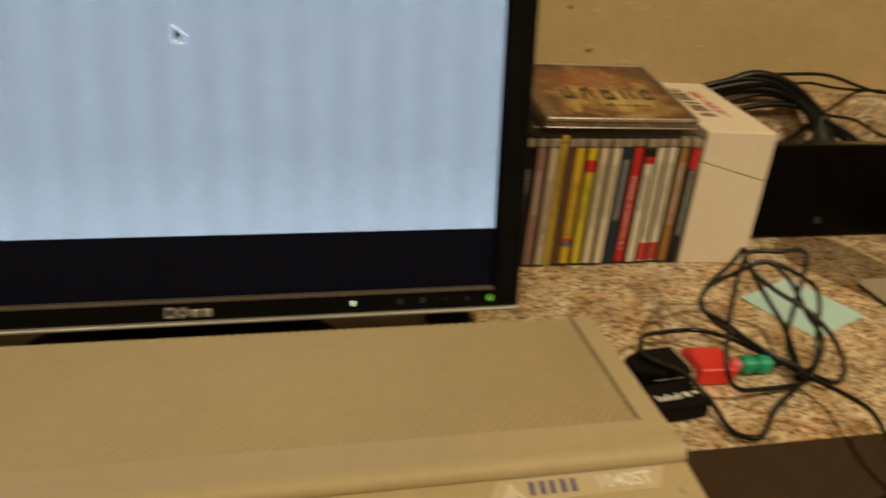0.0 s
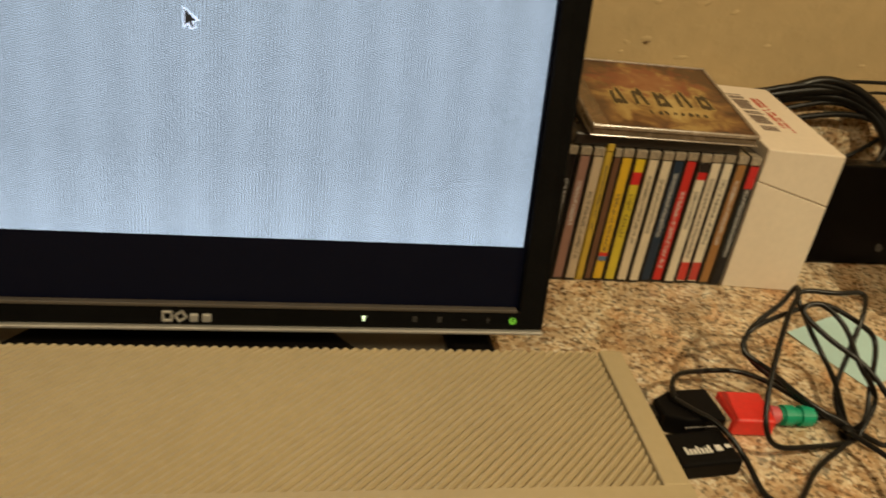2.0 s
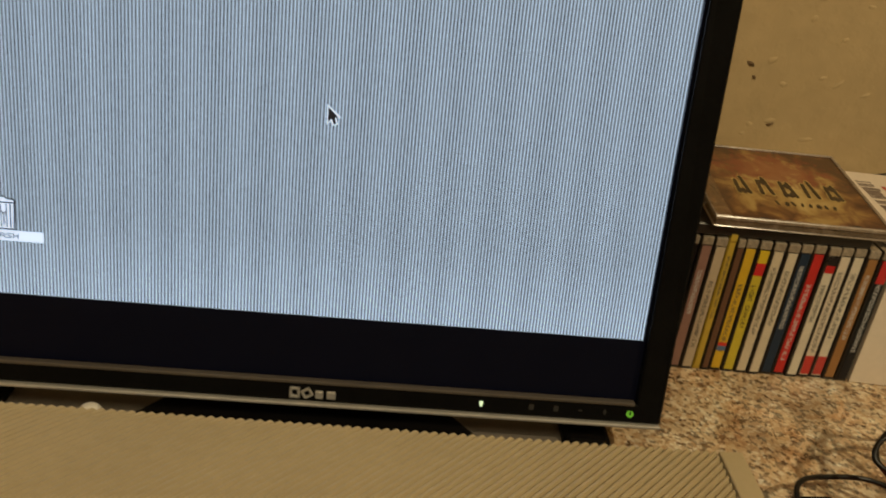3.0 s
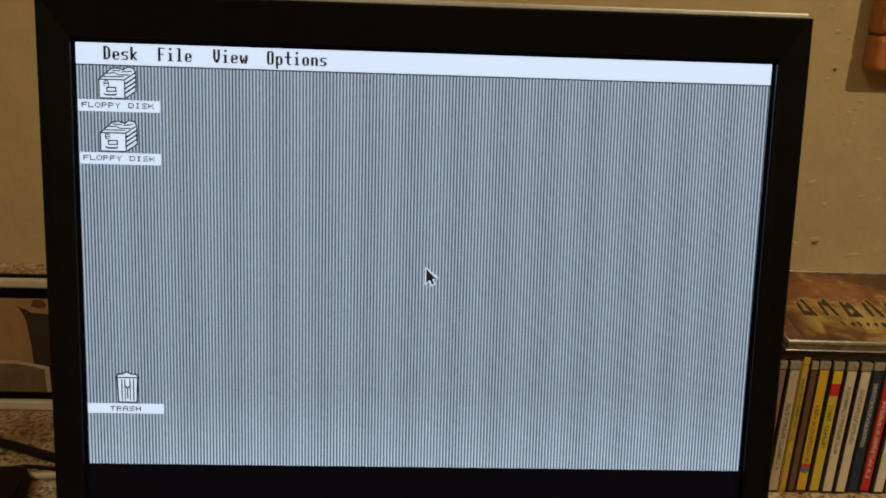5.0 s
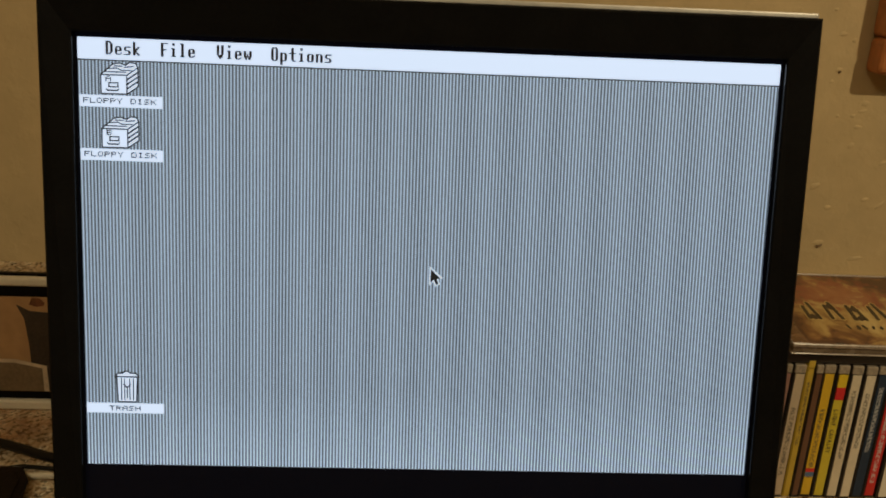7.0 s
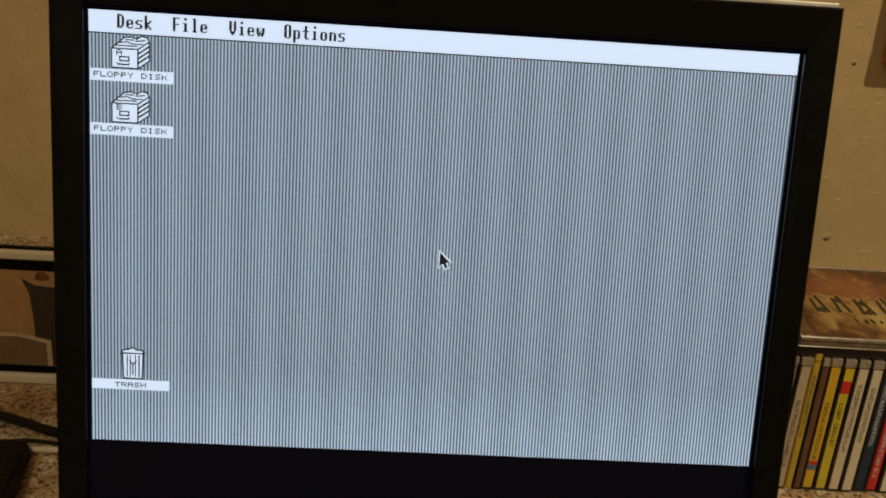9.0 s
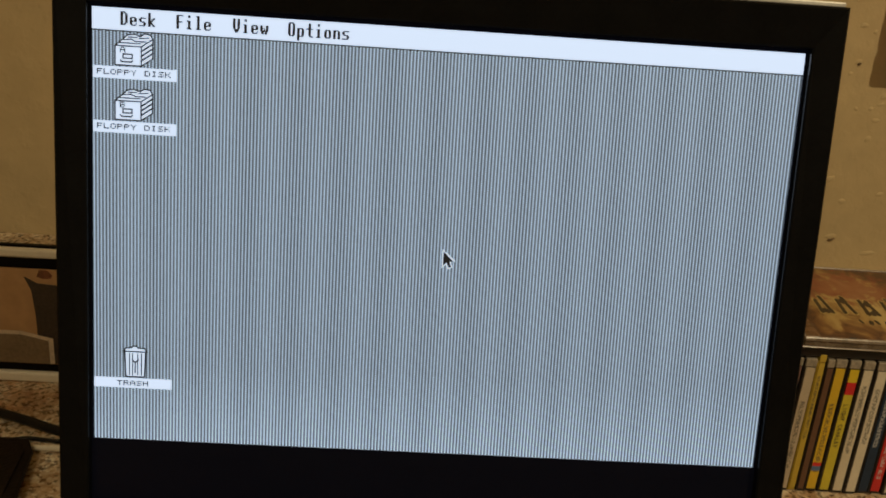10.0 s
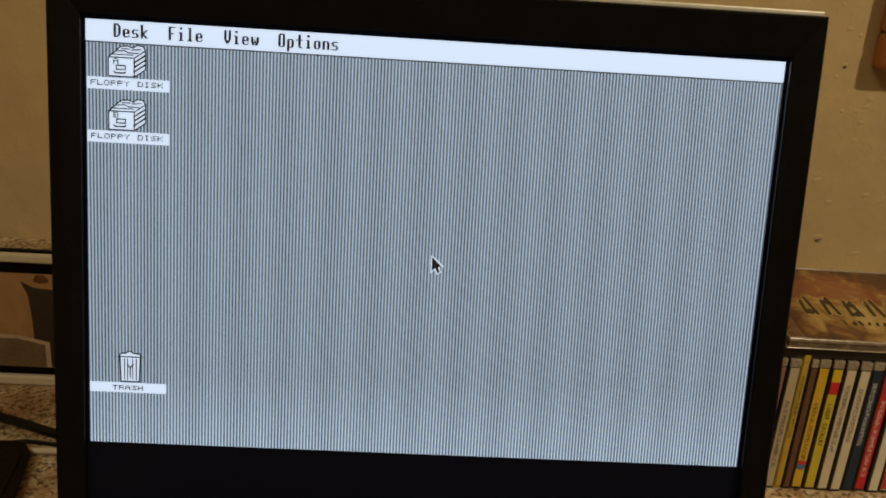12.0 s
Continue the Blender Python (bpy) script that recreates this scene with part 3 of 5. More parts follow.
badge_ring(-0.0128, -0.0058, -0.0560, -0.0484, 0.0018, 0)
badge_ring(-0.0046, 0.0022, -0.0554, -0.0490, 0.0016, -33)
for x0, x1, z1 in ((0.0040, 0.0096, -0.0500), (0.0116, 0.0178, -0.0500)):
    part("badge_shape", mbox(x0, x1, -0.0078, -0.0055, -0.0560, z1, 0.0011), SILVER, mon, "raised silver badge block")
part("status_light", prism([(0.1134, -0.0498), (0.1162, -0.0498), (0.1154, -0.0534), (0.1142, -0.0534)], (-0.0068, -0.0055), lambda a, b, c: TILT_M @ Vector((a, c, b))), LEDPALE, mon, "small lit pale green light")
ring = [(0.2168 + 0.0025 * math.cos(2 * math.pi * k / 20), -0.0517 + 0.0025 * math.sin(2 * math.pi * k / 20)) for k in range(20)]
button = part("power_button", prism(ring, (-0.0068, -0.0055), lambda a, b, c: TILT_M @ Vector((a, c, b))), LEDGREEN, mon, "lit green round power button")
part("power_mark", mbox(0.2163, 0.2173, -0.0072, -0.0067, -0.0520, -0.0493), BLACK, button)
for k, x in enumerate((0.1490, 0.1659, 0.1827, 0.1995)):
    bm = mbox(x - 0.0013, x + 0.0013, -0.0064, -0.0058, -0.0520, -0.0511)
    if k in (0, 1, 3):
        bm = mbox(x - (0.0006 if k == 3 else 0.0016), x + (0.0006 if k == 3 else 0.0016), -0.0063, -0.0057, -0.0536, -0.0496, bm=bm)
    part("touch_mark", bm, FAINT, mon, "faint grey touch mark")

# stand
neck = prism([(-0.048, 0.62), (0.102, 0.62), (0.09, 0.69), (-0.036, 0.69)], (DESK + 0.02, 1.0), flat, bevel=0.006)
part("neck", neck, BLACK, mon, "black stand neck")
part("foot", prism([(-0.095, 0.545), (0.15, 0.545), (0.105, 0.60), (0.09, 0.70), (-0.035, 0.70), (-0.05, 0.60)], (DESK + 0.0125, DESK + 0.0215), flat, bevel=0.003), BLACK, mon, "black foot of the stand")
part("base_plate", prism(rounded(-0.195, 0.222, 0.55, 0.77, 0.02), (DESK + 0.002, DESK + 0.012), flat, bevel=0.002), STANDSILVER, mon, "dark grey stand plate")
for x0, x1 in ((-0.205, -0.178), (0.205, 0.238)):
    part("corner_foot", box(x0, x1, 0.553, 0.60, DESK + 0.0003, DESK + 0.021, 0.004), BLACK, mon, "black corner foot")

part("orange_mark", box(-0.032, -0.020, 0.5465, 0.5475, DESK + 0.013, DESK + 0.023, 0.0004), WOOD, mon, "small orange tag")

# ---- the home computer ----
comp = thing("home_computer", (0.08, 0.38, DESK), "beige plastic home computer with ribbed vents, in front of the monitor", "computer")
CX0, CX1 = -0.16, 0.3125
ZT, ZG = 0.797, 0.7938


def along(y_z, x0, x1, bm=None, bevel=0.0):
    return prism(y_z, (x0, x1), lambda a, b, c: Vector((c, a, b)), bm, bevel=bevel)


part("lower_case", along([(0.5235, DESK + 0.004), (0.5235, ZG - 0.005), (0.376, ZG - 0.005), (0.376, 0.7868), (0.24, 0.7688), (0.234, 0.765), (0.234, DESK + 0.004)], CX0, CX1 - 0.001, bevel=0.0012), BEIGE, comp)
lip = [(0.4045, ZG - 0.006), (0.4045, ZT), (0.392, ZT)]
lip += [(0.3825 - 0.0085 * math.sin(radians(a)), ZT - 0.0062 + 0.0066 * math.cos(radians(a))) for a in range(0, 166, 15)]
part("front_ridge", along(lip + [(0.3815, ZT - 0.0132)], CX0, CX1, bevel=0.0003), BEIGE, comp)
part("deck_edge", box(0.2965, CX1, 0.4045, 0.5235, ZG - 0.01, ZT, 0.0012), BEIGE, comp)
part("front_panel", along([(0.3765, 0.7866), (0.3765, 0.7886), (0.242, 0.7712), (0.24, 0.7685)], CX0, CX1 + 0.0012, bevel=0.0008), BEIGE, comp)
Y0, Y1, PITCH = 0.4048, 0.5232, 0.0061
FLATTOP = [(0.0, -0.0055), (0.005, 0.0005), (0.30, 0.0030), (0.48, 0.0031), (0.68, 0.0031), (0.985, 0.0006), (0.99, -0.0055)]
ROUNDTOP = [(0.0, -0.0055), (0.03, 0.0006), (0.16, 0.0020), (0.5, 0.0031), (0.82, 0.0020), (0.94, 0.0006), (0.96, -0.0055)]
rib_n = int((0.2965 - CX0 + (Y1 - Y0)) / PITCH) + 1
for k in range(rib_n):
    base = CX0 - (Y1 - Y0) + k * PITCH
    own, rows = bmesh.new(), []
    for y, prof in ((Y0, FLATTOP), (Y1 - 0.007, FLATTOP), (Y1, ROUNDTOP)):
        rows.append([own.verts.new((base + a * PITCH + (y - Y0), y, ZG + h - 0.0004)) for a, h in prof])
    own.faces.new(rows[0]), own.faces.new(rows[-1][::-1])
    for f, g in zip(rows, rows[1:]):
        for i in range(7):
            own.faces.new((f[i], f[(i + 1) % 7], g[(i + 1) % 7], g[i]))
    for x, n in ((CX0 + 0.002, (-1, 0, 0)), (0.2952, (1, 0, 0))):
        bmesh.ops.bisect_plane(own, geom=own.verts[:] + own.edges[:] + own.faces[:], plane_co=(x, 0, 0), plane_no=n, clear_outer=True)
    if len(own.faces) > 2:
        part("vent_rib", own, BEIGE, comp)
    else:
        own.free()


def panel_z(y):
    return 0.7886 - (0.3765 - y) * (0.7886 - 0.7712) / (0.3765 - 0.242)


def onpanel(points, lift, bm=None, slot=0):
    own = bmesh.new()
    own.faces.new([own.verts.new((a, b, panel_z(b) + lift)) for a, b in points])
    for fc in own.faces:
        fc.material_index = slot
    return join(bm, own)


SLOPE = math.degrees(math.atan((0.7886 - 0.7712) / (0.3765 - 0.242)))
badge = part("badge", prism([(0.199, 0.3737), (0.2985, 0.3737), (0.2895, 0.3587), (0.190, 0.3587)], (0.0, 0.0006), lambda a, b, c: Vector((a, b, panel_z(b) + c))), BADGE, comp, "pale foil name badge")
part("badge_line", onpanel([(0.199, 0.3744), (0.2988, 0.3744), (0.2988, 0.3737), (0.199, 0.3737)], 0.0008), GREYMARK, badge)
part("badge_emblem", onpanel([(0.2045, 0.3707), (0.206, 0.3707), (0.206, 0.3607), (0.2045, 0.3607)], 0.0009, onpanel([(0.2035, 0.3707), (0.2025, 0.3652), (0.1985, 0.3607), (0.2005, 0.3607), (0.2036, 0.3647)], 0.0009, onpanel([(0.207, 0.3707), (0.208, 0.3652), (0.212, 0.3607), (0.21, 0.3607), (0.2069, 0.3647)], 0.0009))), BADGEWHITE, badge, "white three-pronged emblem")
for x in (0.2145, 0.2205, 0.2262, 0.2325, 0.2385):
    part("badge_bar", onpanel([(x + 0.0015, 0.3707), (x + 0.0042, 0.3707), (x + 0.0032, 0.3617), (x + 0.0005, 0.3617)], 0.0009), BADGEBLUE, badge, "blue bar in place of lettering")
part("badge_number", letters("1040ST", 0.0088, 0.0056, Matrix.Translation((0.2535, 0.3620, panel_z(0.3620) + 0.001)) @ pose(0, 0, 0, SLOPE), 0.85, 0.0002), BADGEWHITE, badge, "white model number")
part("screw_cap", turned([(0, 0.0008), (0.0022, 0.0008), (0.003, 0.0)], (0.303, 0.3562, panel_z(0.3562) + 0.0002), 16), BEIGE, comp)
part("panel_slot", onpanel([(0.276, 0.3502), (0.287, 0.3502), (0.287, 0.3472), (0.276, 0.3472)], 0.0006), BADGEBLUE, comp, "dark mark")

# ---- compact discs ----
Z0 = DESK + 0.0005
CDS = [  # spine colour bands from the top, as (colour, share)
    ((.006, .005, .006), ()),
    ((.30, .17, .14), ()),
    ((.52, .42, .30), ()),
    ((.52, .36, .05), ()),
    ((.14, .07, .04), ()),
    ((.66, .42, .03), ((.78, .81, (.6, .04, .03)), (.81, .85, (.10, .16, .28)))),
    ((.60, .48, .045), ((.0, .10, (.70, .50, .03)), (.10, .20, (.6, .03, .03)))),
    ((.66, .57, .42), ()),
    ((.68, .60, .46), ()),
    ((.018, .034, .065), ()),
    ((.55, .03, .025), ()),
    ((.70, .64, .52), ((.0, .07, (.02, .015, .015)), (.07, .13, (.55, .02, .02)))),
    ((.70, .62, .50), ((.84, 1.0, (.55, .05, .04)),)),
    ((.70, .64, .52), ((.84, 1.0, (.50, .06, .05)),)),
    ((.34, .17, .06), ()),
    ((.014, .014, .017), ((.0, .18, (.55, .03, .03)),)),
]
DARKCASE = mat("dark_tray", (0.02, 0.016, 0.014), 0.3)
HINGE = mat("smoky_clear_plastic", (0.30, 0.25, 0.19), 0.16, vary=0.45, scale=260, coat=0.6)
SPINES = {}


def spine_mat(c):
    if c not in SPINES:
        SPINES[c] = mat("printed_spine", c, 0.4, vary=0.07, scale=90, spec=0.3)
    return SPINES[c]


def title_mat(c, k):
    """Print too small to read: ink broken into flecks over the bar."""
    base = CDS[k][0]
    m = mat("broken_print", c, 0.4, vary=0.05)
    nt = m.node_tree
    b, co, n, r = nt.nodes["Principled BSDF"], nt.nodes.new("ShaderNodeTexCoord"), nt.nodes.new("ShaderNodeTexNoise"), nt.nodes.new("ShaderNodeValToRGB")
    n.inputs["Scale"].default_value, n.inputs["Detail"].default_value = 700, 1
    r.color_ramp.elements[0].position, r.color_ramp.elements[0].color = 0.49, rgb(c)
    r.color_ramp.elements[1].position, r.color_ramp.elements[1].color = 0.56, rgb(base)
    nt.links.new(co.outputs["Object"], n.inputs["Vector"])
    nt.links.new(n.outputs["Fac"], r.inputs["Fac"])
    nt.links.new(r.outputs["Color"], b.inputs["Base Color"])
    return m


PIT, CDY = 0.0111, 0.6835
INKB = spine_mat((.05, .04, .04))
for k, (col, bands) in enumerate(CDS):
    thin = 0.62 if k in (3, 4) else 1.0
    x0 = 0.4725 - PIT * (len(CDS) - k - (0 if k > 4 else 0.38 if k == 4 else 0.76))
    lean = 0.5 + 0.2 * rnd.uniform(-1, 1) if k < 12 else 0.2
    h = 0.1285 if k == 3 else 0.1245
    dy = rnd.uniform(-0.0012, 0.0012)
    m = Matrix.Translation((x0, CDY + dy, Z0)) @ pose(0, 0, 0, 0, lean * 0.55, 0) @ Matrix.Diagonal((thin, 1, 1, 1))
    cd = thing("compact_disc", (x0 + 0.005, CDY + 0.07, DESK), "compact disc in a jewel case, spine outward, standing in the row", "compact disc", "row of compact discs")
    part("case", box(0.0003, 0.0104, 0.0006, 0.140, 0, h, 0.0006, 1, None, m), DARKCASE if k != 3 else spine_mat(col), cd, "dark jewel case")
    spine = box(0.0021, 0.0094, -0.0002, 0.004, 0.003, h - 0.008, 0, 1, None, m)
    part("spine", spine, spine_mat(col), cd, "printed spine")
    part("clear_hinge", box(0.0008, 0.0100, -0.0006, 0.010, h - 0.0072, h + 0.0002, 0.001, 2, None, m), HINGE if k != 3 else spine_mat(col), cd, "clear plastic hinge block")
    for a, b, c in bands:
        hh = h - 0.012
        part("spine_band", box(0.0021, 0.0094, -0.0005, 0.003, 0.004 + hh * (1 - b), 0.004 + hh * (1 - a), 0, 1, None, m), spine_mat(c), cd, "coloured band")
    if k == 6:
        mm = m @ Matrix.Translation((0.0037, -0.0008, 0.086)) @ pose(0, 0, 0, 90) @ pose(0, 0, 0, 0, 0, -90)
        part("spine_title", letters("LIGHT CAVALRY", 0.0034, 0.0032, mm, 0.9, 0.00003), INKB, cd, "dark printed title")
    elif k != 4:
        z1 = h - 0.012 - rnd.uniform(0.006, 0.03)
        z0 = 0.008 + rnd.uniform(0.005, 0.05)
        soft = tuple(round(0.3 * c + (0.40 if sum(col) < 0.75 else 0.03), 3) for c in col)
        part("spine_title", box(0.0039, 0.0074, -0.0004, -0.0003, z0, z1, 0, 1, None, m), title_mat(soft, k), cd, "unreadable printed title")

# the disc that lies on the row
def aged_cover():
    """A worn print: olive gold in the middle, burnt brown to the edges, a rusty cloud above the middle."""
    m = mat("aged_cover_print", (0.36, 0.22, 0.08), 0.4, vary=0.5, scale=28, coat=0.4)
    nt = m.node_tree
    b, co = nt.nodes["Principled BSDF"], nt.nodes.new("ShaderNodeTexCoord")

    def cloud(middle, squeeze, fall, grain, stops):
        off, dist, mul, add = (nt.nodes.new("ShaderNodeVectorMath"), nt.nodes.new("ShaderNodeVectorMath"), nt.nodes.new("ShaderNodeMath"), nt.nodes.new("ShaderNodeMath"))
        sq, n, r = nt.nodes.new("ShaderNodeVectorMath"), nt.nodes.new("ShaderNodeTexNoise"), nt.nodes.new("ShaderNodeValToRGB")
        n.inputs["Scale"].default_value, n.inputs["Detail"].default_value, n.inputs["Distortion"].default_value = grain, 7, 0.9
        off.operation, off.inputs[1].default_value = "SUBTRACT", middle
        sq.operation, sq.inputs[1].default_value = "MULTIPLY", squeeze
        dist.operation, mul.operation, mul.inputs[1].default_value, add.operation = "LENGTH", "MULTIPLY", -fall, "ADD"
        nt.links.new(co.outputs["Object"], off.inputs[0])
        nt.links.new(off.outputs["Vector"], sq.inputs[0])
        nt.links.new(sq.outputs["Vector"], dist.inputs[0])
        nt.links.new(dist.outputs["Value"], mul.inputs[0])
        nt.links.new(mul.outputs[0], add.inputs[0])
        nt.links.new(co.outputs["Object"], n.inputs["Vector"])
        nt.links.new(n.outputs["Fac"], add.inputs[1])
        e = r.color_ramp.elements
        while len(e) < len(stops):
            e.new(0.5)
        for k, (p, c) in enumerate(stops):
            e[k].position, e[k].color = p, rgb(c)
        nt.links.new(add.outputs[0], r.inputs["Fac"])
        return r.outputs["Color"]

    ground = cloud((0.006, -0.008, 0.02), (1, 1, 0), 7.0, 42, [(0.0, (.085, .038, .014)), (0.12, (.20, .095, .030)), (0.27, (.40, .26, .085)), (0.46, (.52, .38, .15))])
    rust = cloud((0.0, 0.022, 0.02), (1, 1.7, 0), 7.0, 110, [(0.10, (0, 0, 0)), (0.30, (.75, .75, .75))])
    mix = nt.nodes.new("ShaderNodeMix")
    mix.data_type = "RGBA"
    nt.links.new(rust, mix.inputs[0])
    nt.links.new(ground, mix.inputs[6])
    mix.inputs[7].default_value = (0.24, 0.058, 0.026, 1)
    nt.links.new(mix.outputs[2], b.inputs["Base Color"])
    return m


ART = aged_cover()
under = thing("compact_disc_case", (0.385, 0.75, 0.8755), "black-edged jewel case lying flat on the disc row", "compact disc")
UM = Matrix.Translation((0.309, 0.684, 0.8765)) @ pose(0, 0, 0, 2.6, 0.4, 0)
part("tray", box(0, 0.142, 0, 0.125, 0, 0.0098, 0.001, 1, None, UM), DARKCASE, under, "dark closed case")
top = thing("compact_disc_case", (0.391, 0.742, 0.8755), "jewel case with aged brown and gold cover on the disc row", "compact disc")
TM = Matrix.Translation((0.3185, 0.678, 0.8868)) @ pose(0, 0, 0, 7.3, 0.4, 0)
part("tray", box(0.001, 0.141, 0.0012, 0.1245, 0.0012, 0.0062, 0.0006, 1, None, TM), mat("tinted_tray", (0.17, 0.125, 0.085), 0.25, vary=0.35, scale=90), top, "tinted disc tray")
SHELL = mat("clear_case_shell", (0.28, 0.22, 0.165), 0.2, vary=0.3, scale=150)
part("case_bottom", box(0, 0.142, 0, 0.125, 0, 0.0012, 0.0004, 1, None, TM), SHELL, top, "clear bottom edge of the case")
part("cover_sheet", box(0.0145, 0.139, 0.0022, 0.1225, 0.0064, 0.0084, 0, 1, None, TM), ART, top, "brown and gold mottled cover print")
rim = box(0, 0.142, 0, 0.0025, 0.0063, 0.0098, 0.0006, 1, None, TM)
rim = box(0, 0.142, 0.1225, 0.125, 0.0063, 0.0098, 0.0006, 1, rim, TM)
rim = box(0, 0.0012, 0.0025, 0.1225, 0.0063, 0.0098, 0.0004, 1, rim, TM)
rim = box(0.139, 0.142, 0.0025, 0.1225, 0.0063, 0.0098, 0.0006, 1, rim, TM)
SMOKE = mat("clear_smoky_rim", (0.31, 0.245, 0.185), 0.24, vary=0.4, scale=120, spec=0.5)
part("hinge_strip", box(0.0014, 0.0142, 0.0026, 0.1224, 0.0063, 0.0092, 0.0005, 1, None, TM), mat("brown_hinge_strip", (0.15, 0.085, 0.04), 0.25, vary=0.4, scale=60, coat=0.5), top, "brown strip along the hinge")
part("lid_rim", rim, SMOKE, top, "clear plastic lid rim")
for x in (0.036, 0.110):
    part("lid_tab", box(x, x + 0.006, 0.0022, 0.0042, 0.0086, 0.0096, 0, 1, None, TM), DARKCASE, top, "dark lid tab")
ARTDARK, ARTGOLD = mat("cover_dark", (0.055, 0.036, 0.016), 0.4, vary=0.5, scale=90), mat("cover_gold", (0.46, 0.33, 0.11), 0.4, vary=0.4, scale=90)


def nib(x, y, w, h, lean, bm, z):
    """A broad pen stroke with slanted ends, lying on the cover."""
    own = bmesh.new()
    pts = [(0, 0), (w * 0.5, -w * 0.45), (w, 0), (w + lean, h), (w * 0.5 + lean, h + w * 0.45), (lean, h)]
    own.faces.new([own.verts.new(TM @ Vector((x + a, y + b, z))) for a, b in pts])
    return join(bm, own)


for k in range(5):
    x, y = 0.030 + k * 0.0195, 0.044 + rnd.uniform(-0.0015, 0.0015)
    gilt = dark_ = None
    for a, h, lean in ((0.0, rnd.uniform(0.021, 0.025), 0.0016), (0.0088, rnd.uniform(0.022, 0.031), -0.0016)):
        gilt = nib(x + a - 0.0008, y - 0.0008, 0.0052, h + 0.0014, lean, gilt, 0.00862)
        dark_ = nib(x + a, y, 0.0036, h, lean, dark_, 0.00872)
    for a, b in ((0.002, rnd.uniform(0.0, 0.003)), (0.003, rnd.uniform(0.014, 0.019)))[k % 2:1 + (k % 3 > 0)]:
        dark_ = nib(x + a, y + b, 0.0085, 0.0018, rnd.uniform(-0.001, 0.002), dark_, 0.00878)
    part("cover_title_edge", gilt, ARTGOLD, top, "gold edge of the title shape")
    part("cover_title", dark_, ARTDARK, top, "unreadable dark ragged title shape")
bm = None
for k in range(8):
    bm = nib(0.058 + k * 0.0066, 0.0285 + rnd.uniform(-0.0006, 0.0006), rnd.uniform(0.0022, 0.0046), rnd.uniform(0.0035, 0.0055), rnd.uniform(-0.001, 0.001), bm, 0.0087)
part("cover_subtitle", bm, ARTDARK, top, "unreadable line of print")

# ---- white carton ----
carton = thing("white_carton", (0.508, 0.75, DESK), "white card flip-top box with printed top, beside the discs", "box")
seam_l, seam_r = 0.854, 0.836
WX0, WX1, WY0, WY1, WZ = 0.4745, 0.5425, 0.6825, 0.848, 0.883
CM = Matrix.Translation((0.476, 0.6825, 0)) @ pose(0, 0, 0, 0, 0, -4.5) @ Matrix.Translation((-0.476, -0.6825, 0))
part("body", prism([(WX0, DESK + 0.0004), (WX1, DESK + 0.0004), (WX1, seam_r - 0.0006), (WX0, seam_l - 0.0006)], (WY0, WY1), lambda a, b, c: CM @ Vector((a, c, b)), bevel=0.0005), WHITE, carton)
part("lid", prism([(WX0, seam_l), (WX1, seam_r), (WX1, WZ), (WX0, WZ)], (WY0 - 0.0004, WY1), lambda a, b, c: CM @ Vector((a, c, b)), bevel=0.0012), WHITE, carton)
CARTONRED = mat("red_print", (0.50, 0.10, 0.06), 0.6)
CARTONDARK = mat("dark_print", (0.20, 0.15, 0.12), 0.6)
for row, (x, w, m_) in enumerate(((0.4895, 0.0165, CARTONDARK), (0.5105, 0.0042, CARTONRED), (0.5165, 0.0030, CARTONRED))):
    bm, y = None, 0.728
    while y < (0.822 if row == 0 else 0.812):
        run = rnd.uniform(0.0022, 0.0045)
        if rnd.random() > 0.12:
            bm = box(x, x + w * rnd.uniform(0.8, 1), y, y + run * 0.62, WZ - 0.0002, WZ + 0.0004, 0, 1, bm, CM)
        y += run
    part("print_bar", bm, m_, carton, "unreadable printed line")

# ---- black electronic box ----
ebox = thing("electronic_box", (0.66, 0.76, DESK), "glossy black plastic electronic box leaning back on the desk", "electronic device")
EM = pose(0.0, 0.728, DESK + 0.001, -13)
part("shell", prism(rounded(0.548, 0.768, 0.0, 0.098, 0.014), (0, 0.034), lambda a, b, c: EM @ Vector((a, c, b)), bevel=0.003), GLOSSBLACK, ebox)
part("rear_foot", box(0.60, 0.72, 0.765, 0.80, DESK + 0.0005, DESK + 0.03, 0.004), BLACK, ebox)
part("emblem", prism([(0.655, 0.015), (0.6595, 0.0135), (0.6625, 0.017), (0.661, 0.0205), (0.657, 0.0225), (0.6545, 0.020)], (-0.0006, 0.0002), lambda a, b, c: EM @ Vector((a, c, b))), DIMPRINT, ebox, "small grey emblem")

# ---- glass of water on a coaster ----
coaster = thing("coaster", (0.687, 0.577, DESK), "white square coaster with dark cork edge, under the glass", "coaster", "coasters")
part("backing", prism(rounded(0.632, 0.742, 0.521, 0.631, 0.008), (DESK + 0.0003, DESK + 0.003), flat), BLACK, coaster, "dark backing")
part("top_face", prism(rounded(0.633, 0.741, 0.522, 0.630, 0.008), (DESK + 0.003, DESK + 0.0042), flat), PAPER, coaster, "white top")
coaster2 = thing("coaster", (0.655, 0.42, DESK), "dark square coaster with a white printed square", "coaster", "coasters")
part("backing", prism(rounded(0.604, 0.714, 0.366, 0.476, 0.008), (DESK + 0.0003, DESK + 0.004), flat, bevel=0.0006), BLACK, coaster2, "dark body")
part("top_face", prism(rounded(0.622, 0.712, 0.374, 0.466, 0.004), (DESK + 0.0040, DESK + 0.0044), flat), PAPER, coaster2, "white print")

GC = (0.6775, 0.576, DESK + 0.0044)
tumbler = thing("drinking_glass", GC, "clear ridged drinking glass half full of water on a white coaster", "glass")
def wall_r(z):
    return 0.0372 + 0.0044 * z / 0.155


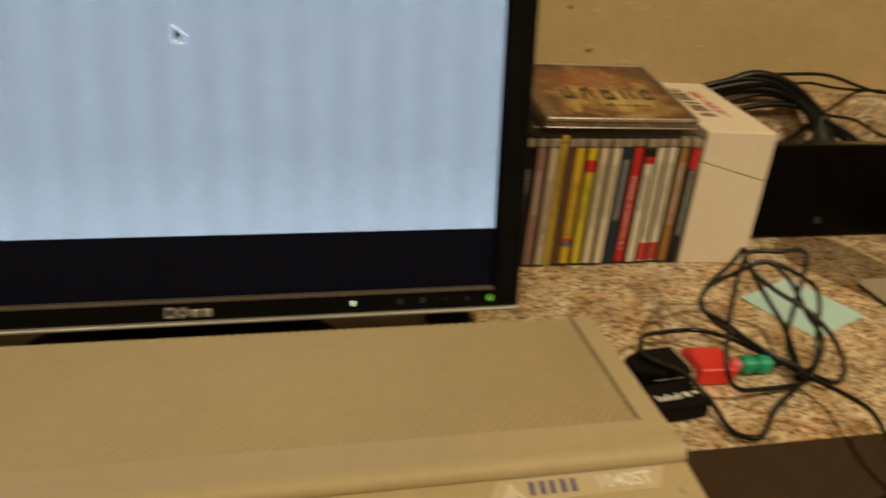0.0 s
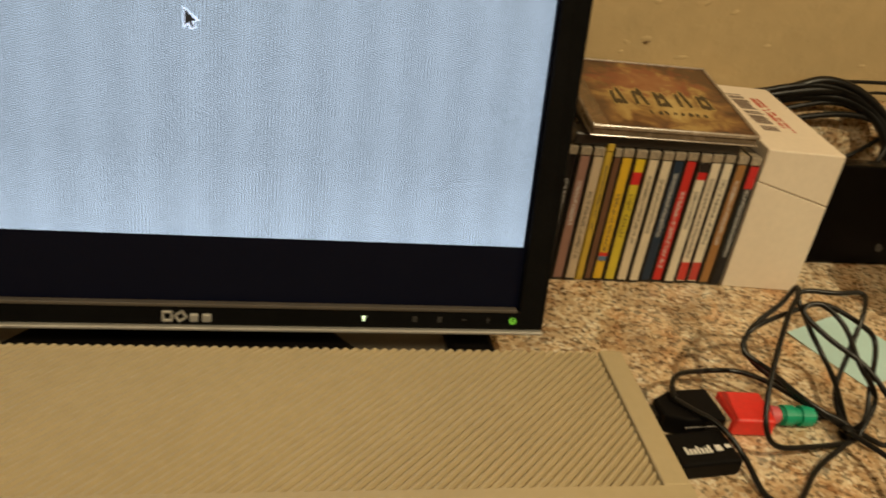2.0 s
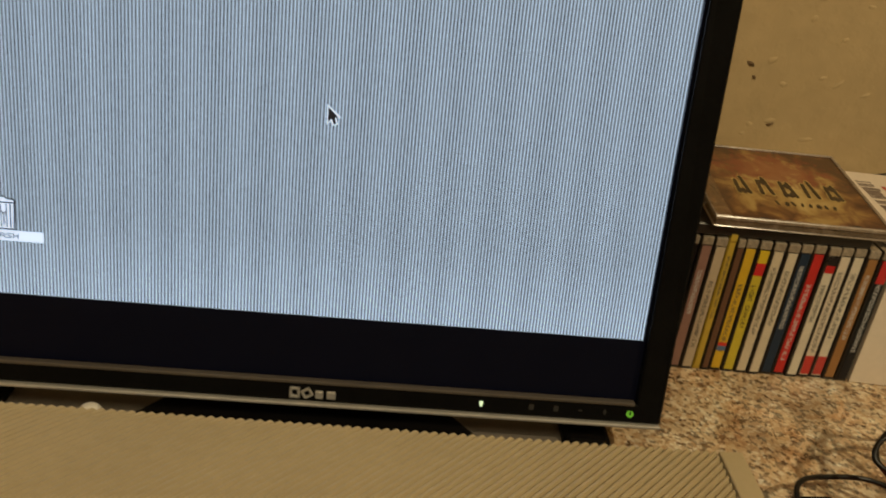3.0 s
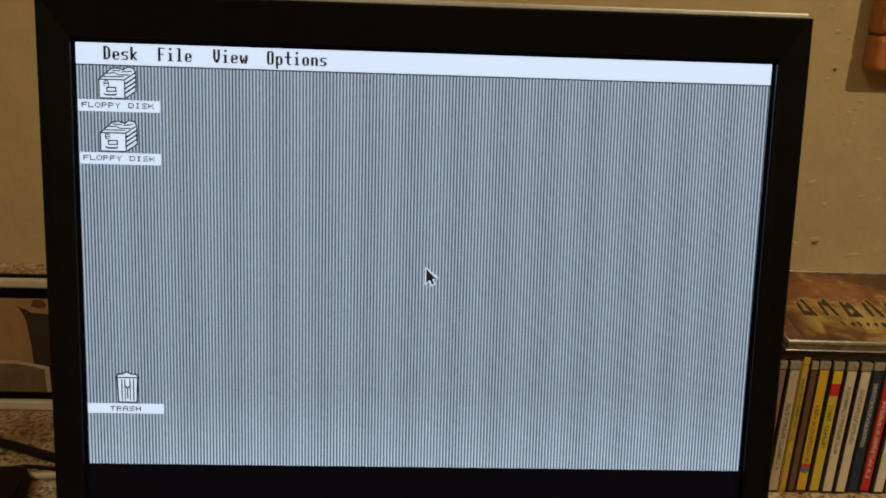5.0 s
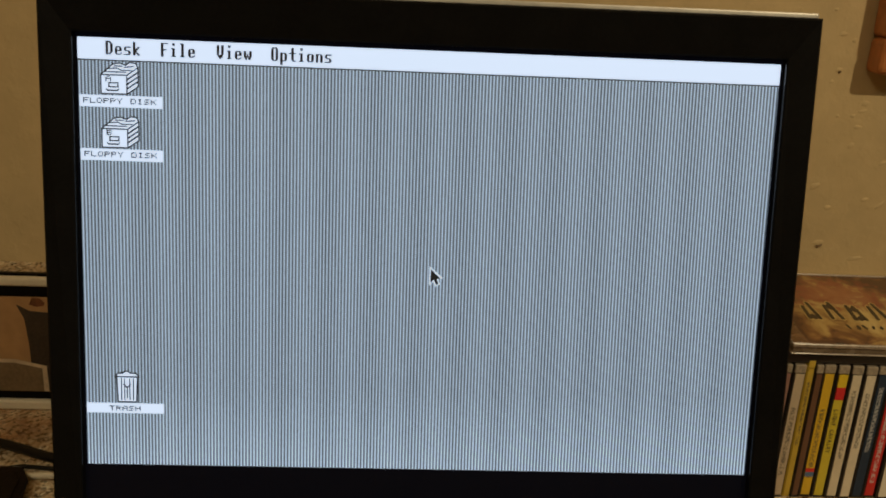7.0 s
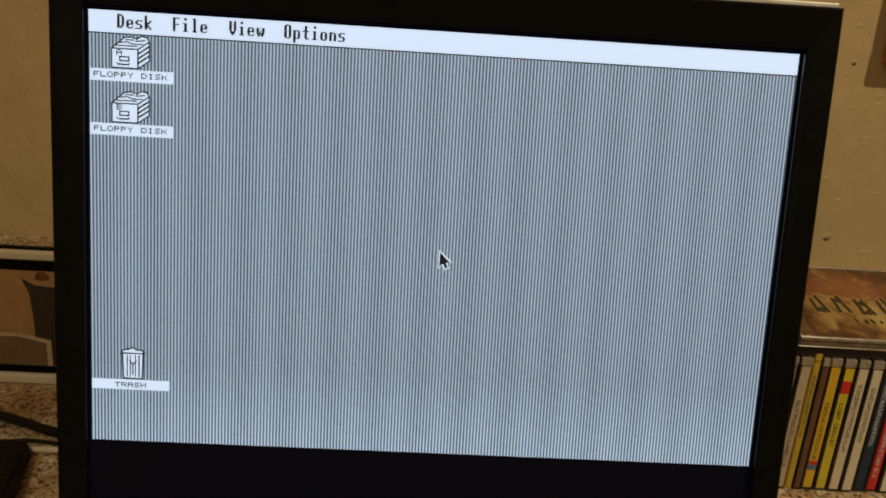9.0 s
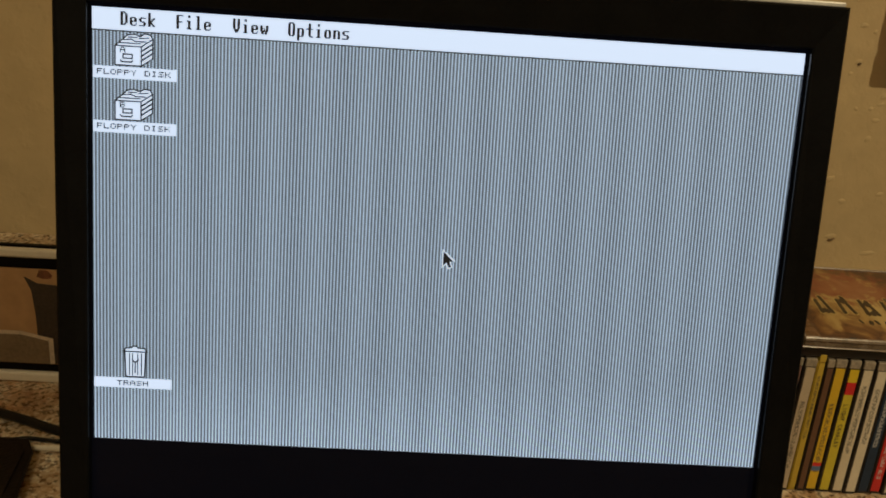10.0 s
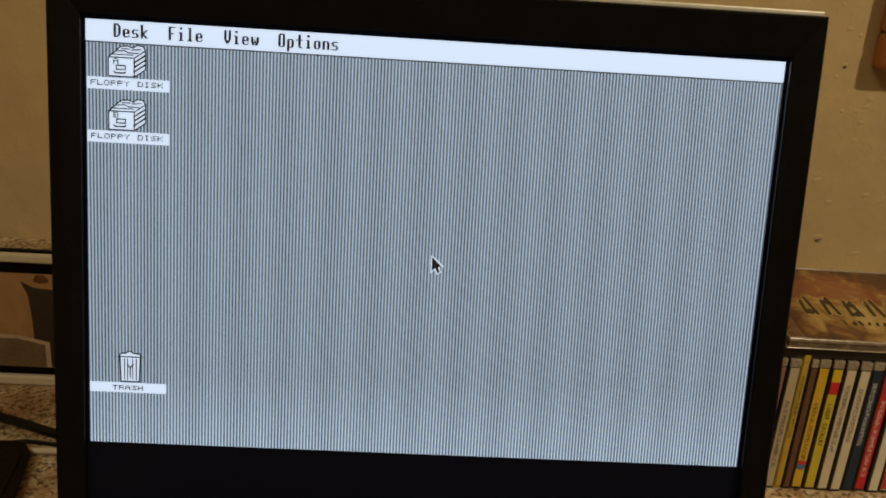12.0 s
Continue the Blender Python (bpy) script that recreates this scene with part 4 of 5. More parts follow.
outer = [(0.0, 0.0006), (0.030, 0.0), (0.0332, 0.0), (0.0354, 0.0006), (0.0366, 0.0018), (0.0372, 0.0038)] + [(wall_r(0.006 + 0.0074 * k), 0.006 + 0.0074 * k) for k in range(21)]
inner = [(wall_r(0.155) - 0.0005, 0.1548), (wall_r(0.154) - 0.001, 0.1542)] + [(wall_r(0.153 - 0.0068 * k) - 0.0012, 0.153 - 0.0068 * k) for k in range(20)] + [(0.0356, 0.0195), (0.0342, 0.017), (0.031, 0.0152), (0.023, 0.0142), (0.0, 0.0138)]
part("tumbler", turned(outer + inner, GC, 72), GLASS, tumbler, smooth=True)
for z in (0.103, 0.121, 0.139):  # raised bands
    r = wall_r(z)
    part("raised_band", turned([(r + 0.001 * math.cos(radians(a)) - 0.0002, z + 0.001 * math.sin(radians(a))) for a in range(-90, 91, 30)], GC, 72), GLASS, tumbler, smooth=True)
part("water", turned([(0.0, 0.0134), (0.023, 0.0138), (0.031, 0.0148), (0.0344, 0.0166), (0.0359, 0.0192)] + [(wall_r(0.024 + 0.0068 * k) - 0.0009, 0.024 + 0.0068 * k) for k in range(11)] + [(wall_r(0.093) - 0.0009, 0.0936), (wall_r(0.093) - 0.0025, 0.0929), (0.034, 0.0926), (0.0, 0.0926)], GC, 72), WATER, tumbler, "clear water", smooth=True)

dark = thing("black_case", (0.87, 0.66, DESK), "small black soft case on the granite beyond the glass", "case")
part("body", box(0.79, 0.945, 0.615, 0.71, DESK + 0.0004, DESK + 0.055, 0.012, 4), BLACK, dark)
part("zip_line", box(0.788, 0.947, 0.613, 0.712, DESK + 0.030, DESK + 0.0315, 0.0005, 1), RUBBER, dark)

# ---- paper note, adapters ----
NM = Matrix.Translation((0.55, 0.592, DESK + 0.0003)) @ pose(0, 0, 0, 0, 0, 24)
bm = bmesh.new()
bmesh.ops.create_grid(bm, x_segments=10, y_segments=10, size=0.038)
for v in bm.verts:
    v.co.z = 0.0004 + 0.0012 * max(0, v.co.y / 0.038) ** 2
bmesh.ops.solidify(bm, geom=bm.faces[:], thickness=0.0002)
bmesh.ops.transform(bm, matrix=NM, verts=bm.verts[:])
solo("sticky_note", bm, NOTE, "pale green square sticky note under the cable coil", "note")

reader = thing("card_reader", (0.36, 0.468, DESK), "black plastic card reader with white print, on the desk", "card reader")
RM = Matrix.Translation((0.357, 0.469, DESK + 0.0004)) @ pose(0, 0, 0, 0, 0, 6)
part("shell", box(-0.022, 0.022, -0.016, 0.0135, 0, 0.013, 0.002, 2, None, RM), BLACK, reader)
bm = None
for k in range(7):
    bm = box(-0.014 + k * 0.0028, -0.0122 + k * 0.0028 , -0.007, -0.0015 + (0.001 if k % 3 == 0 else -0.001), 0.0129, 0.0133, 0, 1, bm, RM)
bm = box(0.008, 0.0125, -0.006, -0.001, 0.0129, 0.0133, 0, 1, bm, RM)
bm = box(0.0155, 0.0195, -0.004, -0.001, 0.0129, 0.0133, 0, 1, bm, RM)
part("print_bar", bm, PRINTWHITE, reader, "white bars of print")

plug = thing("usb_plug", (0.368, 0.507, DESK), "black plastic plug joined to a red adapter", "plug")
PM = Matrix.Translation((0.366, 0.506, DESK + 0.0004)) @ pose(0, 0, 0, 0, 0, 4)
part("shell", prism([(-0.026, -0.008), (-0.010, -0.0158), (0.018, -0.0158), (0.018, 0.0158), (-0.010, 0.0158), (-0.026, 0.008)], (0, 0.0155), lambda a, b, c: PM @ Vector((a, b, c)), bevel=0.002), BLACK, plug)
part("groove_mark", box(-0.012, 0.014, -0.0161, -0.0156, 0.0088, 0.0096, 0, 1, None, PM), GREYMARK, plug)
part("rear_cap", box(-0.0290, -0.0262, -0.006, 0.006, 0.002, 0.012, 0.001, 2, None, PM), RUBBER, plug)
part("collar", box(0.0181, 0.0225, -0.0155, 0.0155, 0.0012, 0.0135, 0.0012, 2, None, PM), METAL, plug, "bright metal collar")

adapter = thing("red_adapter", (0.41, 0.506, DESK), "red plastic plug adapter with pink collar", "adapter")
AM = Matrix.Translation((0.411, 0.5055, DESK + 0.0004)) @ pose(0, 0, 0, 0, 0, -3)
part("shell", box(-0.0205, 0.0115, -0.0155, 0.0155, 0, 0.0145, 0.0025, 3, None, AM), RED, adapter)


def rod(x0, x1, r, m, mats, name, parent, label="", n=20):
    bm = bmesh.new()
    bmesh.ops.create_cone(bm, cap_ends=True, segments=n, radius1=r, radius2=r, depth=x1 - x0)
    bmesh.ops.bevel(bm, geom=[e for e in bm.edges if len(e.link_faces) == 2 and abs(e.calc_face_angle()) > 1], offset=min(r * 0.25, (x1 - x0) * 0.2), segments=2, affect="EDGES")
    bmesh.ops.transform(bm, matrix=m @ Matrix.Translation(((x0 + x1) / 2, 0, 0)) @ pose(0, 0, 0, 0, 90, 0), verts=bm.verts[:])
    return part(name, bm, mats, parent, label, smooth=False)


AXIS = AM @ Matrix.Translation((-0.0067, -0.001, 0.0078))
rod(0.0184, 0.0275, 0.0062, AXIS, PINK, "pink_collar", adapter, "pink collar")
green = thing("green_plug", (0.45, 0.503, DESK), "green round mouse plug on the end of the black cable", "plug")
rod(0.0278, 0.0385, 0.0073, AXIS, GREEN, "plug_head", green)
rod(0.0385, 0.0405, 0.0058, AXIS, GREEN, "plug_groove", green)
rod(0.0405, 0.0530, 0.0073, AXIS, GREEN, "plug_body", green)
rod(0.0530, 0.0590, 0.0035, AXIS, RUBBER, "strain_relief", green, "black strain relief")

# ---- mouse, pad ----
STICKERINK = mat("pale_print", (0.55, 0.50, 0.42), 0.7)
pad = thing("mouse_pad", (0.44, 0.33, DESK), "dark brown cloth mouse pad beside the computer", "mouse pad")
part("cloth", prism(rounded(0.325, 0.560, 0.215, 0.4205, 0.022, 8), (DESK + 0.0003, DESK + 0.004), flat, bevel=0.0008), PAD, pad)
part("sticker", prism([(0.499, 0.3815), (0.534, 0.384), (0.5335, 0.393), (0.4985, 0.3905)], (DESK + 0.0041, DESK + 0.0044), flat), PAPER, pad, "small white label")
bm = None
for k in range(4):
    bm = box(0.505 + k * 0.0065, 0.5085 + k * 0.0065, 0.386, 0.389, DESK + 0.0043, DESK + 0.0047, 0, 1, bm)
part("sticker_print", bm, STICKERINK, pad, "faint print")
mouse = thing("computer_mouse", (0.465, 0.316, DESK + 0.004), "black plastic computer mouse on the dark pad", "mouse")
own = bmesh.new()
bmesh.ops.create_uvsphere(own, u_segments=32, v_segments=18, radius=1)
for v in own.verts:
    x, y, z = v.co
    z = max(z, -0.25)
    sx = math.copysign(abs(x) ** 0.8, x)
    sy = math.copysign(abs(y) ** 0.75, y)
    v.co = Vector((0.464 + 0.034 * sx * (1 - 0.08 * sy), 0.308 + 0.054 * sy, DESK + 0.0042 + 0.0305 * (z + 0.25) / 1.25 * (1 - 0.12 * (sy - 0.2))))
part("shell", own, MOUSEBLACK, mouse, smooth=True)
part("button_gap", box(0.4655, 0.4667, 0.331, 0.360, DESK + 0.0300, DESK + 0.0312, 0.0004, 1, None), GLOSSBLACK, mouse)
part("wheel", turned([(0, -0.003), (0.008, -0.003), (0.009, -0.001), (0.009, 0.001), (0.008, 0.003), (0, 0.003)], (0, 0, 0), 20), RUBBER, mouse)
wheel = mouse.children[-1]
wheel.matrix_local = Matrix.Translation(Vector((0.466, 0.340, DESK + 0.0258)) - ORIGIN[mouse.name]) @ pose(0, 0, 0, 0, 90, 0)
for v in wheel.data.vertices:
    v.co += ORIGIN[mouse.name]
bm = None
for k in range(4):
    bm = box(0.468 + k * 0.0052, 0.4718 + k * 0.0052, 0.303, 0.3105, DESK + 0.0346, DESK + 0.0352, 0, 1, bm)
part("print_bar", bm, PRINTWHITE, mouse, "white bars of print")

# ---- mouse cable: tangled coil ----
CR = 0.0019
coil = thing("mouse_cable", (0.46, 0.50, DESK), "black mouse cable in a tangled coil on the granite", "cable")


def cable(points, radius, parent):
    return part("cable_run", tube(points, radius), RUBBER, parent, smooth=True)


cable([(0.459, 0.502, 0.758), (0.47, 0.497, 0.76), (0.482, 0.487, 0.758), (0.493, 0.471, 0.76), (0.505, 0.48, 0.765), (0.497, 0.489, 0.785), (0.483, 0.506, 0.8), (0.462, 0.524, 0.81), (0.449, 0.541, 0.82), (0.462, 0.543, 0.825), (0.477, 0.531, 0.815), (0.48, 0.507, 0.8), (0.494, 0.497, 0.78), (0.484, 0.485, 0.762), (0.472, 0.478, 0.757), (0.434, 0.47, 0.76), (0.407, 0.467, 0.765), (0.399, 0.474, 0.78), (0.41, 0.499, 0.8), (0.433, 0.534, 0.82), (0.446, 0.549, 0.827), (0.453, 0.563, 0.826), (0.436, 0.55, 0.82), (0.411, 0.536, 0.81), (0.4, 0.522, 0.8), (0.418, 0.513, 0.79), (0.448, 0.508, 0.77), (0.474, 0.491, 0.76)], CR, coil)
cable([(0.474, 0.491, 0.758), (0.446, 0.51, 0.77), (0.416, 0.525, 0.785), (0.404, 0.529, 0.8), (0.411, 0.534, 0.81), (0.439, 0.544, 0.816), (0.469, 0.549, 0.821), (0.499, 0.537, 0.81), (0.506, 0.528, 0.8), (0.491, 0.502, 0.785), (0.484, 0.487, 0.768), (0.478, 0.492, 0.757), (0.471, 0.507, 0.775), (0.481, 0.522, 0.8), (0.494, 0.538, 0.82), (0.502, 0.555, 0.827), (0.481, 0.555, 0.827), (0.453, 0.557, 0.825), (0.455, 0.538, 0.81), (0.458, 0.519, 0.8), (0.467, 0.508, 0.785), (0.478, 0.496, 0.76), (0.474, 0.486, 0.755)], CR, coil)
cable([(0.353, 0.508, 0.7683), (0.3545, 0.519, 0.772), (0.362, 0.528, 0.773), (0.38, 0.537, 0.769), (0.413, 0.539, 0.768), (0.434, 0.525, 0.768), (0.453, 0.506, 0.765), (0.474, 0.491, 0.762), (0.475, 0.48, 0.759), (0.463, 0.473, 0.757), (0.436, 0.457, 0.7525), (0.413, 0.434, 0.7525), (0.398, 0.424, 0.7565), (0.389, 0.437, 0.7525), (0.386, 0.463, 0.758), (0.378, 0.477, 0.766), (0.371, 0.487, 0.7685), (0.362, 0.497, 0.7683), (0.353, 0.508, 0.7683)], CR, coil)
cable([(0.474, 0.484, 0.757), (0.473, 0.478, 0.762), (0.481, 0.45, 0.767), (0.479, 0.42, 0.774), (0.468, 0.391, 0.776), (0.464, 0.366, 0.771), (0.465, 0.349, 0.766)], CR, coil)
tie = turned([(0.0042, -0.004), (0.0052, -0.002), (0.0052, 0.002), (0.0042, 0.004)], (0, 0, 0), 16)
bmesh.ops.transform(tie, matrix=Matrix.Translation((0.474, 0.487, DESK + 0.0075)) @ pose(0, 0, 0, 90, 0, -40), verts=tie.verts[:])
part("cable_tie", tie, RUBBER, coil, smooth=True)

# ---- cables behind the electronic box ----
rear = thing("cable_bundle", (0.72, 0.87, DESK), "bundle of black cables draped over the granite ledge", "cable")
cable([(0.5, 0.9, 0.835), (0.56, 0.9, 0.856), (0.611, 0.9, 0.866), (0.656, 0.9, 0.88), (0.698, 0.895, 0.872), (0.735, 0.885, 0.848), (0.752, 0.875, 0.825), (0.748, 0.86, 0.79), (0.74, 0.84, 0.756)], 0.0052, rear)
cable([(0.52, 0.905, 0.832), (0.6, 0.905, 0.858), (0.656, 0.907, 0.872), (0.705, 0.9, 0.862), (0.742, 0.888, 0.84), (0.762, 0.87, 0.81), (0.77, 0.85, 0.756)], 0.0046, rear)
cable([(0.54, 0.9, 0.82), (0.63, 0.9, 0.848), (0.68, 0.9, 0.856), (0.72, 0.892, 0.846), (0.748, 0.885, 0.828), (0.79, 0.86, 0.8), (0.8, 0.84, 0.756)], 0.003, rear)
cable([(0.656, 0.915, 0.874), (0.72, 0.92, 0.876), (0.769, 0.918, 0.876), (0.816, 0.915, 0.864), (0.85, 0.92, 0.8555), (0.878, 0.925, 0.8535)], 0.0022, rear)
cable([(0.72, 0.89, 0.845), (0.758, 0.885, 0.836), (0.804, 0.89, 0.828), (0.84, 0.885, 0.812), (0.865, 0.885, 0.806), (0.9, 0.885, 0.8), (0.945, 0.88, 0.803), (0.99, 0.87, 0.79)], 0.002, rear)
cable([(0.745, 0.885, 0.832), (0.78, 0.9, 0.845), (0.81, 0.912, 0.856), (0.83, 0.918, 0.858)], 0.002, rear)
cable([(0.748, 0.88, 0.83), (0.765, 0.87, 0.8), (0.78, 0.85, 0.77), (0.785, 0.84, 0.754)], 0.0026, rear)
cable([(0.745, 0.88, 0.83), (0.735, 0.87, 0.8), (0.725, 0.85, 0.77), (0.72, 0.84, 0.754)], 0.0026, rear)
cable([(0.53, 0.893, 0.81), (0.62, 0.893, 0.835), (0.69, 0.893, 0.846), (0.735, 0.888, 0.838), (0.755, 0.876, 0.81), (0.758, 0.86, 0.78), (0.76, 0.845, 0.755)], 0.0034, rear)
cable([(0.7, 0.905, 0.866), (0.74, 0.91, 0.868), (0.78, 0.912, 0.862), (0.82, 0.915, 0.859), (0.86, 0.92, 0.857)], 0.0018, rear)
cable([(0.745, 0.882, 0.832), (0.8, 0.87, 0.806), (0.84, 0.85, 0.775), (0.85, 0.84, 0.754)], 0.0024, rear)
cable([(0.76, 0.8, 0.81), (0.79, 0.79, 0.812), (0.81, 0.785, 0.8), (0.805, 0.78, 0.775), (0.82, 0.775, 0.756)], 0.0022, rear)
cable([(0.51, 0.897, 0.842), (0.58, 0.898, 0.862), (0.65, 0.898, 0.875), (0.71, 0.892, 0.862), (0.75, 0.878, 0.828), (0.753, 0.86, 0.79), (0.75, 0.84, 0.755)], 0.0036, rear)
cable([(0.742, 0.878, 0.836), (0.75, 0.86, 0.81), (0.765, 0.835, 0.78), (0.77, 0.82, 0.754)], 0.003, rear)
cable([(0.745, 0.878, 0.834), (0.728, 0.862, 0.81), (0.7, 0.845, 0.785), (0.68, 0.83, 0.754)], 0.003, rear)
cable([(0.742, 0.876, 0.834), (0.742, 0.86, 0.81), (0.735, 0.84, 0.785), (0.73, 0.825, 0.754)], 0.0034, rear)
cable([(0.75, 0.876, 0.834), (0.785, 0.855, 0.815), (0.81, 0.835, 0.785), (0.82, 0.825, 0.754)], 0.0026, rear)
cable([(0.745, 0.88, 0.835), (0.72, 0.895, 0.8), (0.68, 0.895, 0.78), (0.62, 0.885, 0.765), (0.58, 0.88, 0.754)], 0.0026, rear)
cable([(0.52, 0.9, 0.838), (0.60, 0.903, 0.853), (0.66, 0.902, 0.862), (0.70, 0.896, 0.858), (0.728, 0.886, 0.842), (0.742, 0.872, 0.815), (0.738, 0.85, 0.785), (0.728, 0.832, 0.757)], 0.0056, rear)
cable([(0.51, 0.897, 0.836), (0.60, 0.899, 0.860), (0.66, 0.899, 0.870), (0.69, 0.897, 0.867), (0.722, 0.89, 0.852), (0.742, 0.878, 0.83), (0.752, 0.862, 0.80), (0.750, 0.842, 0.772), (0.748, 0.83, 0.757)], 0.0056, rear)
part("cable_tie", turned([(0.0, -0.010), (0.007, -0.009), (0.0105, -0.005), (0.0105, 0.005), (0.007, 0.009), (0.0, 0.010)], (0.750, 0.882, .830), 16), RUBBER, rear, smooth=True)

# ---- brown leather chair beyond the desk's end ----
chair = thing("leather_chair", (1.25, 0.8, 0), "dark brown leather chair back beyond the desk's end", "chair")
# the back below the top edge gets its shade from the darker leather
part("backrest", box(0.978, 1.6, 0.70, 0.938, 0.10, 0.802, 0.012, 3), DARKENEDHIDE, chair, "leather back, its shade put in as darker colour")
part("rear_panel", box(0.978, 1.6, 0.9385, 0.9525, 0.10, 0.849, 0.002, 2), LEATHER, chair, "brown leather rear panel")
part("top_roll", box(0.936, 1.6, 0.944, 0.9525, 0.8492, 0.8815, 0.003, 3), LEATHER, chair, "brown leather top edge")
part("base", box(1.0, 1.58, 0.80, 0.93, 0.0, 0.10, 0.01), DARKENEDHIDE, chair)

# ---- wooden frame on the wall ----
wf = thing("wooden_frame", (0.68, WALL_Y, 1.075), "orange-brown wooden frame hung on the tan wall", "frame")
FZ0, FD = 1.0815, WALL_Y - 0.031
for nm, x0, x1, z0, z1 in (("bottom_rail", 0.4795, 0.90, FZ0, FZ0 + 0.036), ("top_rail", 0.4795, 0.90, 1.466, 1.502), ("side_rail", 0.4795, 0.5125, FZ0 + 0.0362, 1.4658), ("side_rail", 0.864, 0.90, FZ0 + 0.0362, 1.4658)):
    part(nm, box(x0, x1, FD, WALL_Y - 0.0005, z0, z1, 0.006, 3), WOOD, wf, "orange-brown rounded rail")
part("picture", box(0.5127, 0.8638, WALL_Y - 0.014, WALL_Y - 0.004, FZ0 + 0.0364, 1.4656), PAPER, wf, "plain pale picture")

# ---- picture stand and cables left of the monitor ----
ps = thing("photo_frame", (-0.42, 0.81, DESK), "white-edged photo frame with dark mount, standing on the desk", "photo frame")
FX0, FX1, FY = -0.60, -0.235, 0.800
part("top_rail", box(FX0, FX1, FY, FY + 0.007, 0.8770, 0.8858, 0.0025, 3), CREAM, ps, "cream rail")
part("bottom_rail", box(FX0, FX1, FY - 0.001, FY + 0.007, DESK + 0.0005, 0.7606, 0.0025, 3), CREAM, ps, "cream rail")
part("mount", box(FX0 + 0.004, FX1 - 0.004, FY + 0.004, FY + 0.0068, 0.7608, 0.8768), BLACK, ps, "black mount")
part("backing", box(FX0 + 0.002, FX1 - 0.002, FY + 0.0072, FY + 0.012, DESK + 0.001, 0.8872), BLACK, ps, "black backing board")
PHOTO = mat("photo_print", (0.52, 0.31, 0.15), 0.35, vary=0.12, scale=9)
photo = part("print", box(FX0 + 0.012, FX1 - 0.008, FY + 0.0022, FY + 0.0038, 0.7695, 0.866), PHOTO, ps, "brown blurred print")
part("brown_shape", prism([(-0.40, 0.7705), (-0.3295, 0.7705), (-0.3290, 0.7945), (-0.354, 0.800), (-0.40, 0.7995)], (FY + 0.0004, FY + 0.0008), lambda a, b, c: Vector((a, c, b))), mat("print_brown", (0.24, 0.17, 0.10), 0.4, vary=0.2), photo, "plain brown shape")
PHOTODARK, PHOTOPALE = mat("print_dark", (0.055, 0.04, 0.03), 0.4, vary=0.3), mat("print_pale", (0.70, 0.56, 0.40), 0.4, vary=0.15)
part("dark_shape", prism([(-0.339, 0.7705), (-0.245, 0.7705), (-0.245, 0.8525), (-0.315, 0.8510), (-0.3345, 0.8525), (-0.3455, 0.8585), (-0.3400, 0.845), (-0.3385, 0.82)], (FY + 0.0014, FY + 0.0021), lambda a, b, c: Vector((a, c, b))), PHOTODARK, photo, "plain dark shape")
part("red_spot", prism([(-0.334, 0.8590), (-0.328, 0.8570), (-0.321, 0.8580), (-0.3195, 0.861), (-0.324, 0.8655), (-0.331, 0.8655)], (FY + 0.0016, FY + 0.00215), lambda a, b, c: Vector((a, c, b))), mat("print_red", (0.20, 0.075, 0.035), 0.4, vary=0.4, scale=60), photo, "plain dark red spot")
part("pale_shape", prism([(-0.40, 0.7705), (-0.325, 0.7705), (-0.3245, 0.797), (-0.354, 0.8035), (-0.40, 0.803)], (FY + 0.0010, FY + 0.0013), lambda a, b, c: Vector((a, c, b))), PHOTOPALE, photo, "plain pale shape")
lc = tube([(-0.50, 0.765, .757), (-0.40, 0.748, .757), (-0.345, 0.733, .757), (-0.315, 0.722, .757), (-0.285, 0.710, .757), (-0.22, 0.69, .757), (-0.12, 0.70, .7545)], 0.0042)
solo("power_cable", lc, RUBBER, "thick black power cable on the granite behind the monitor", "cable", smooth=True)
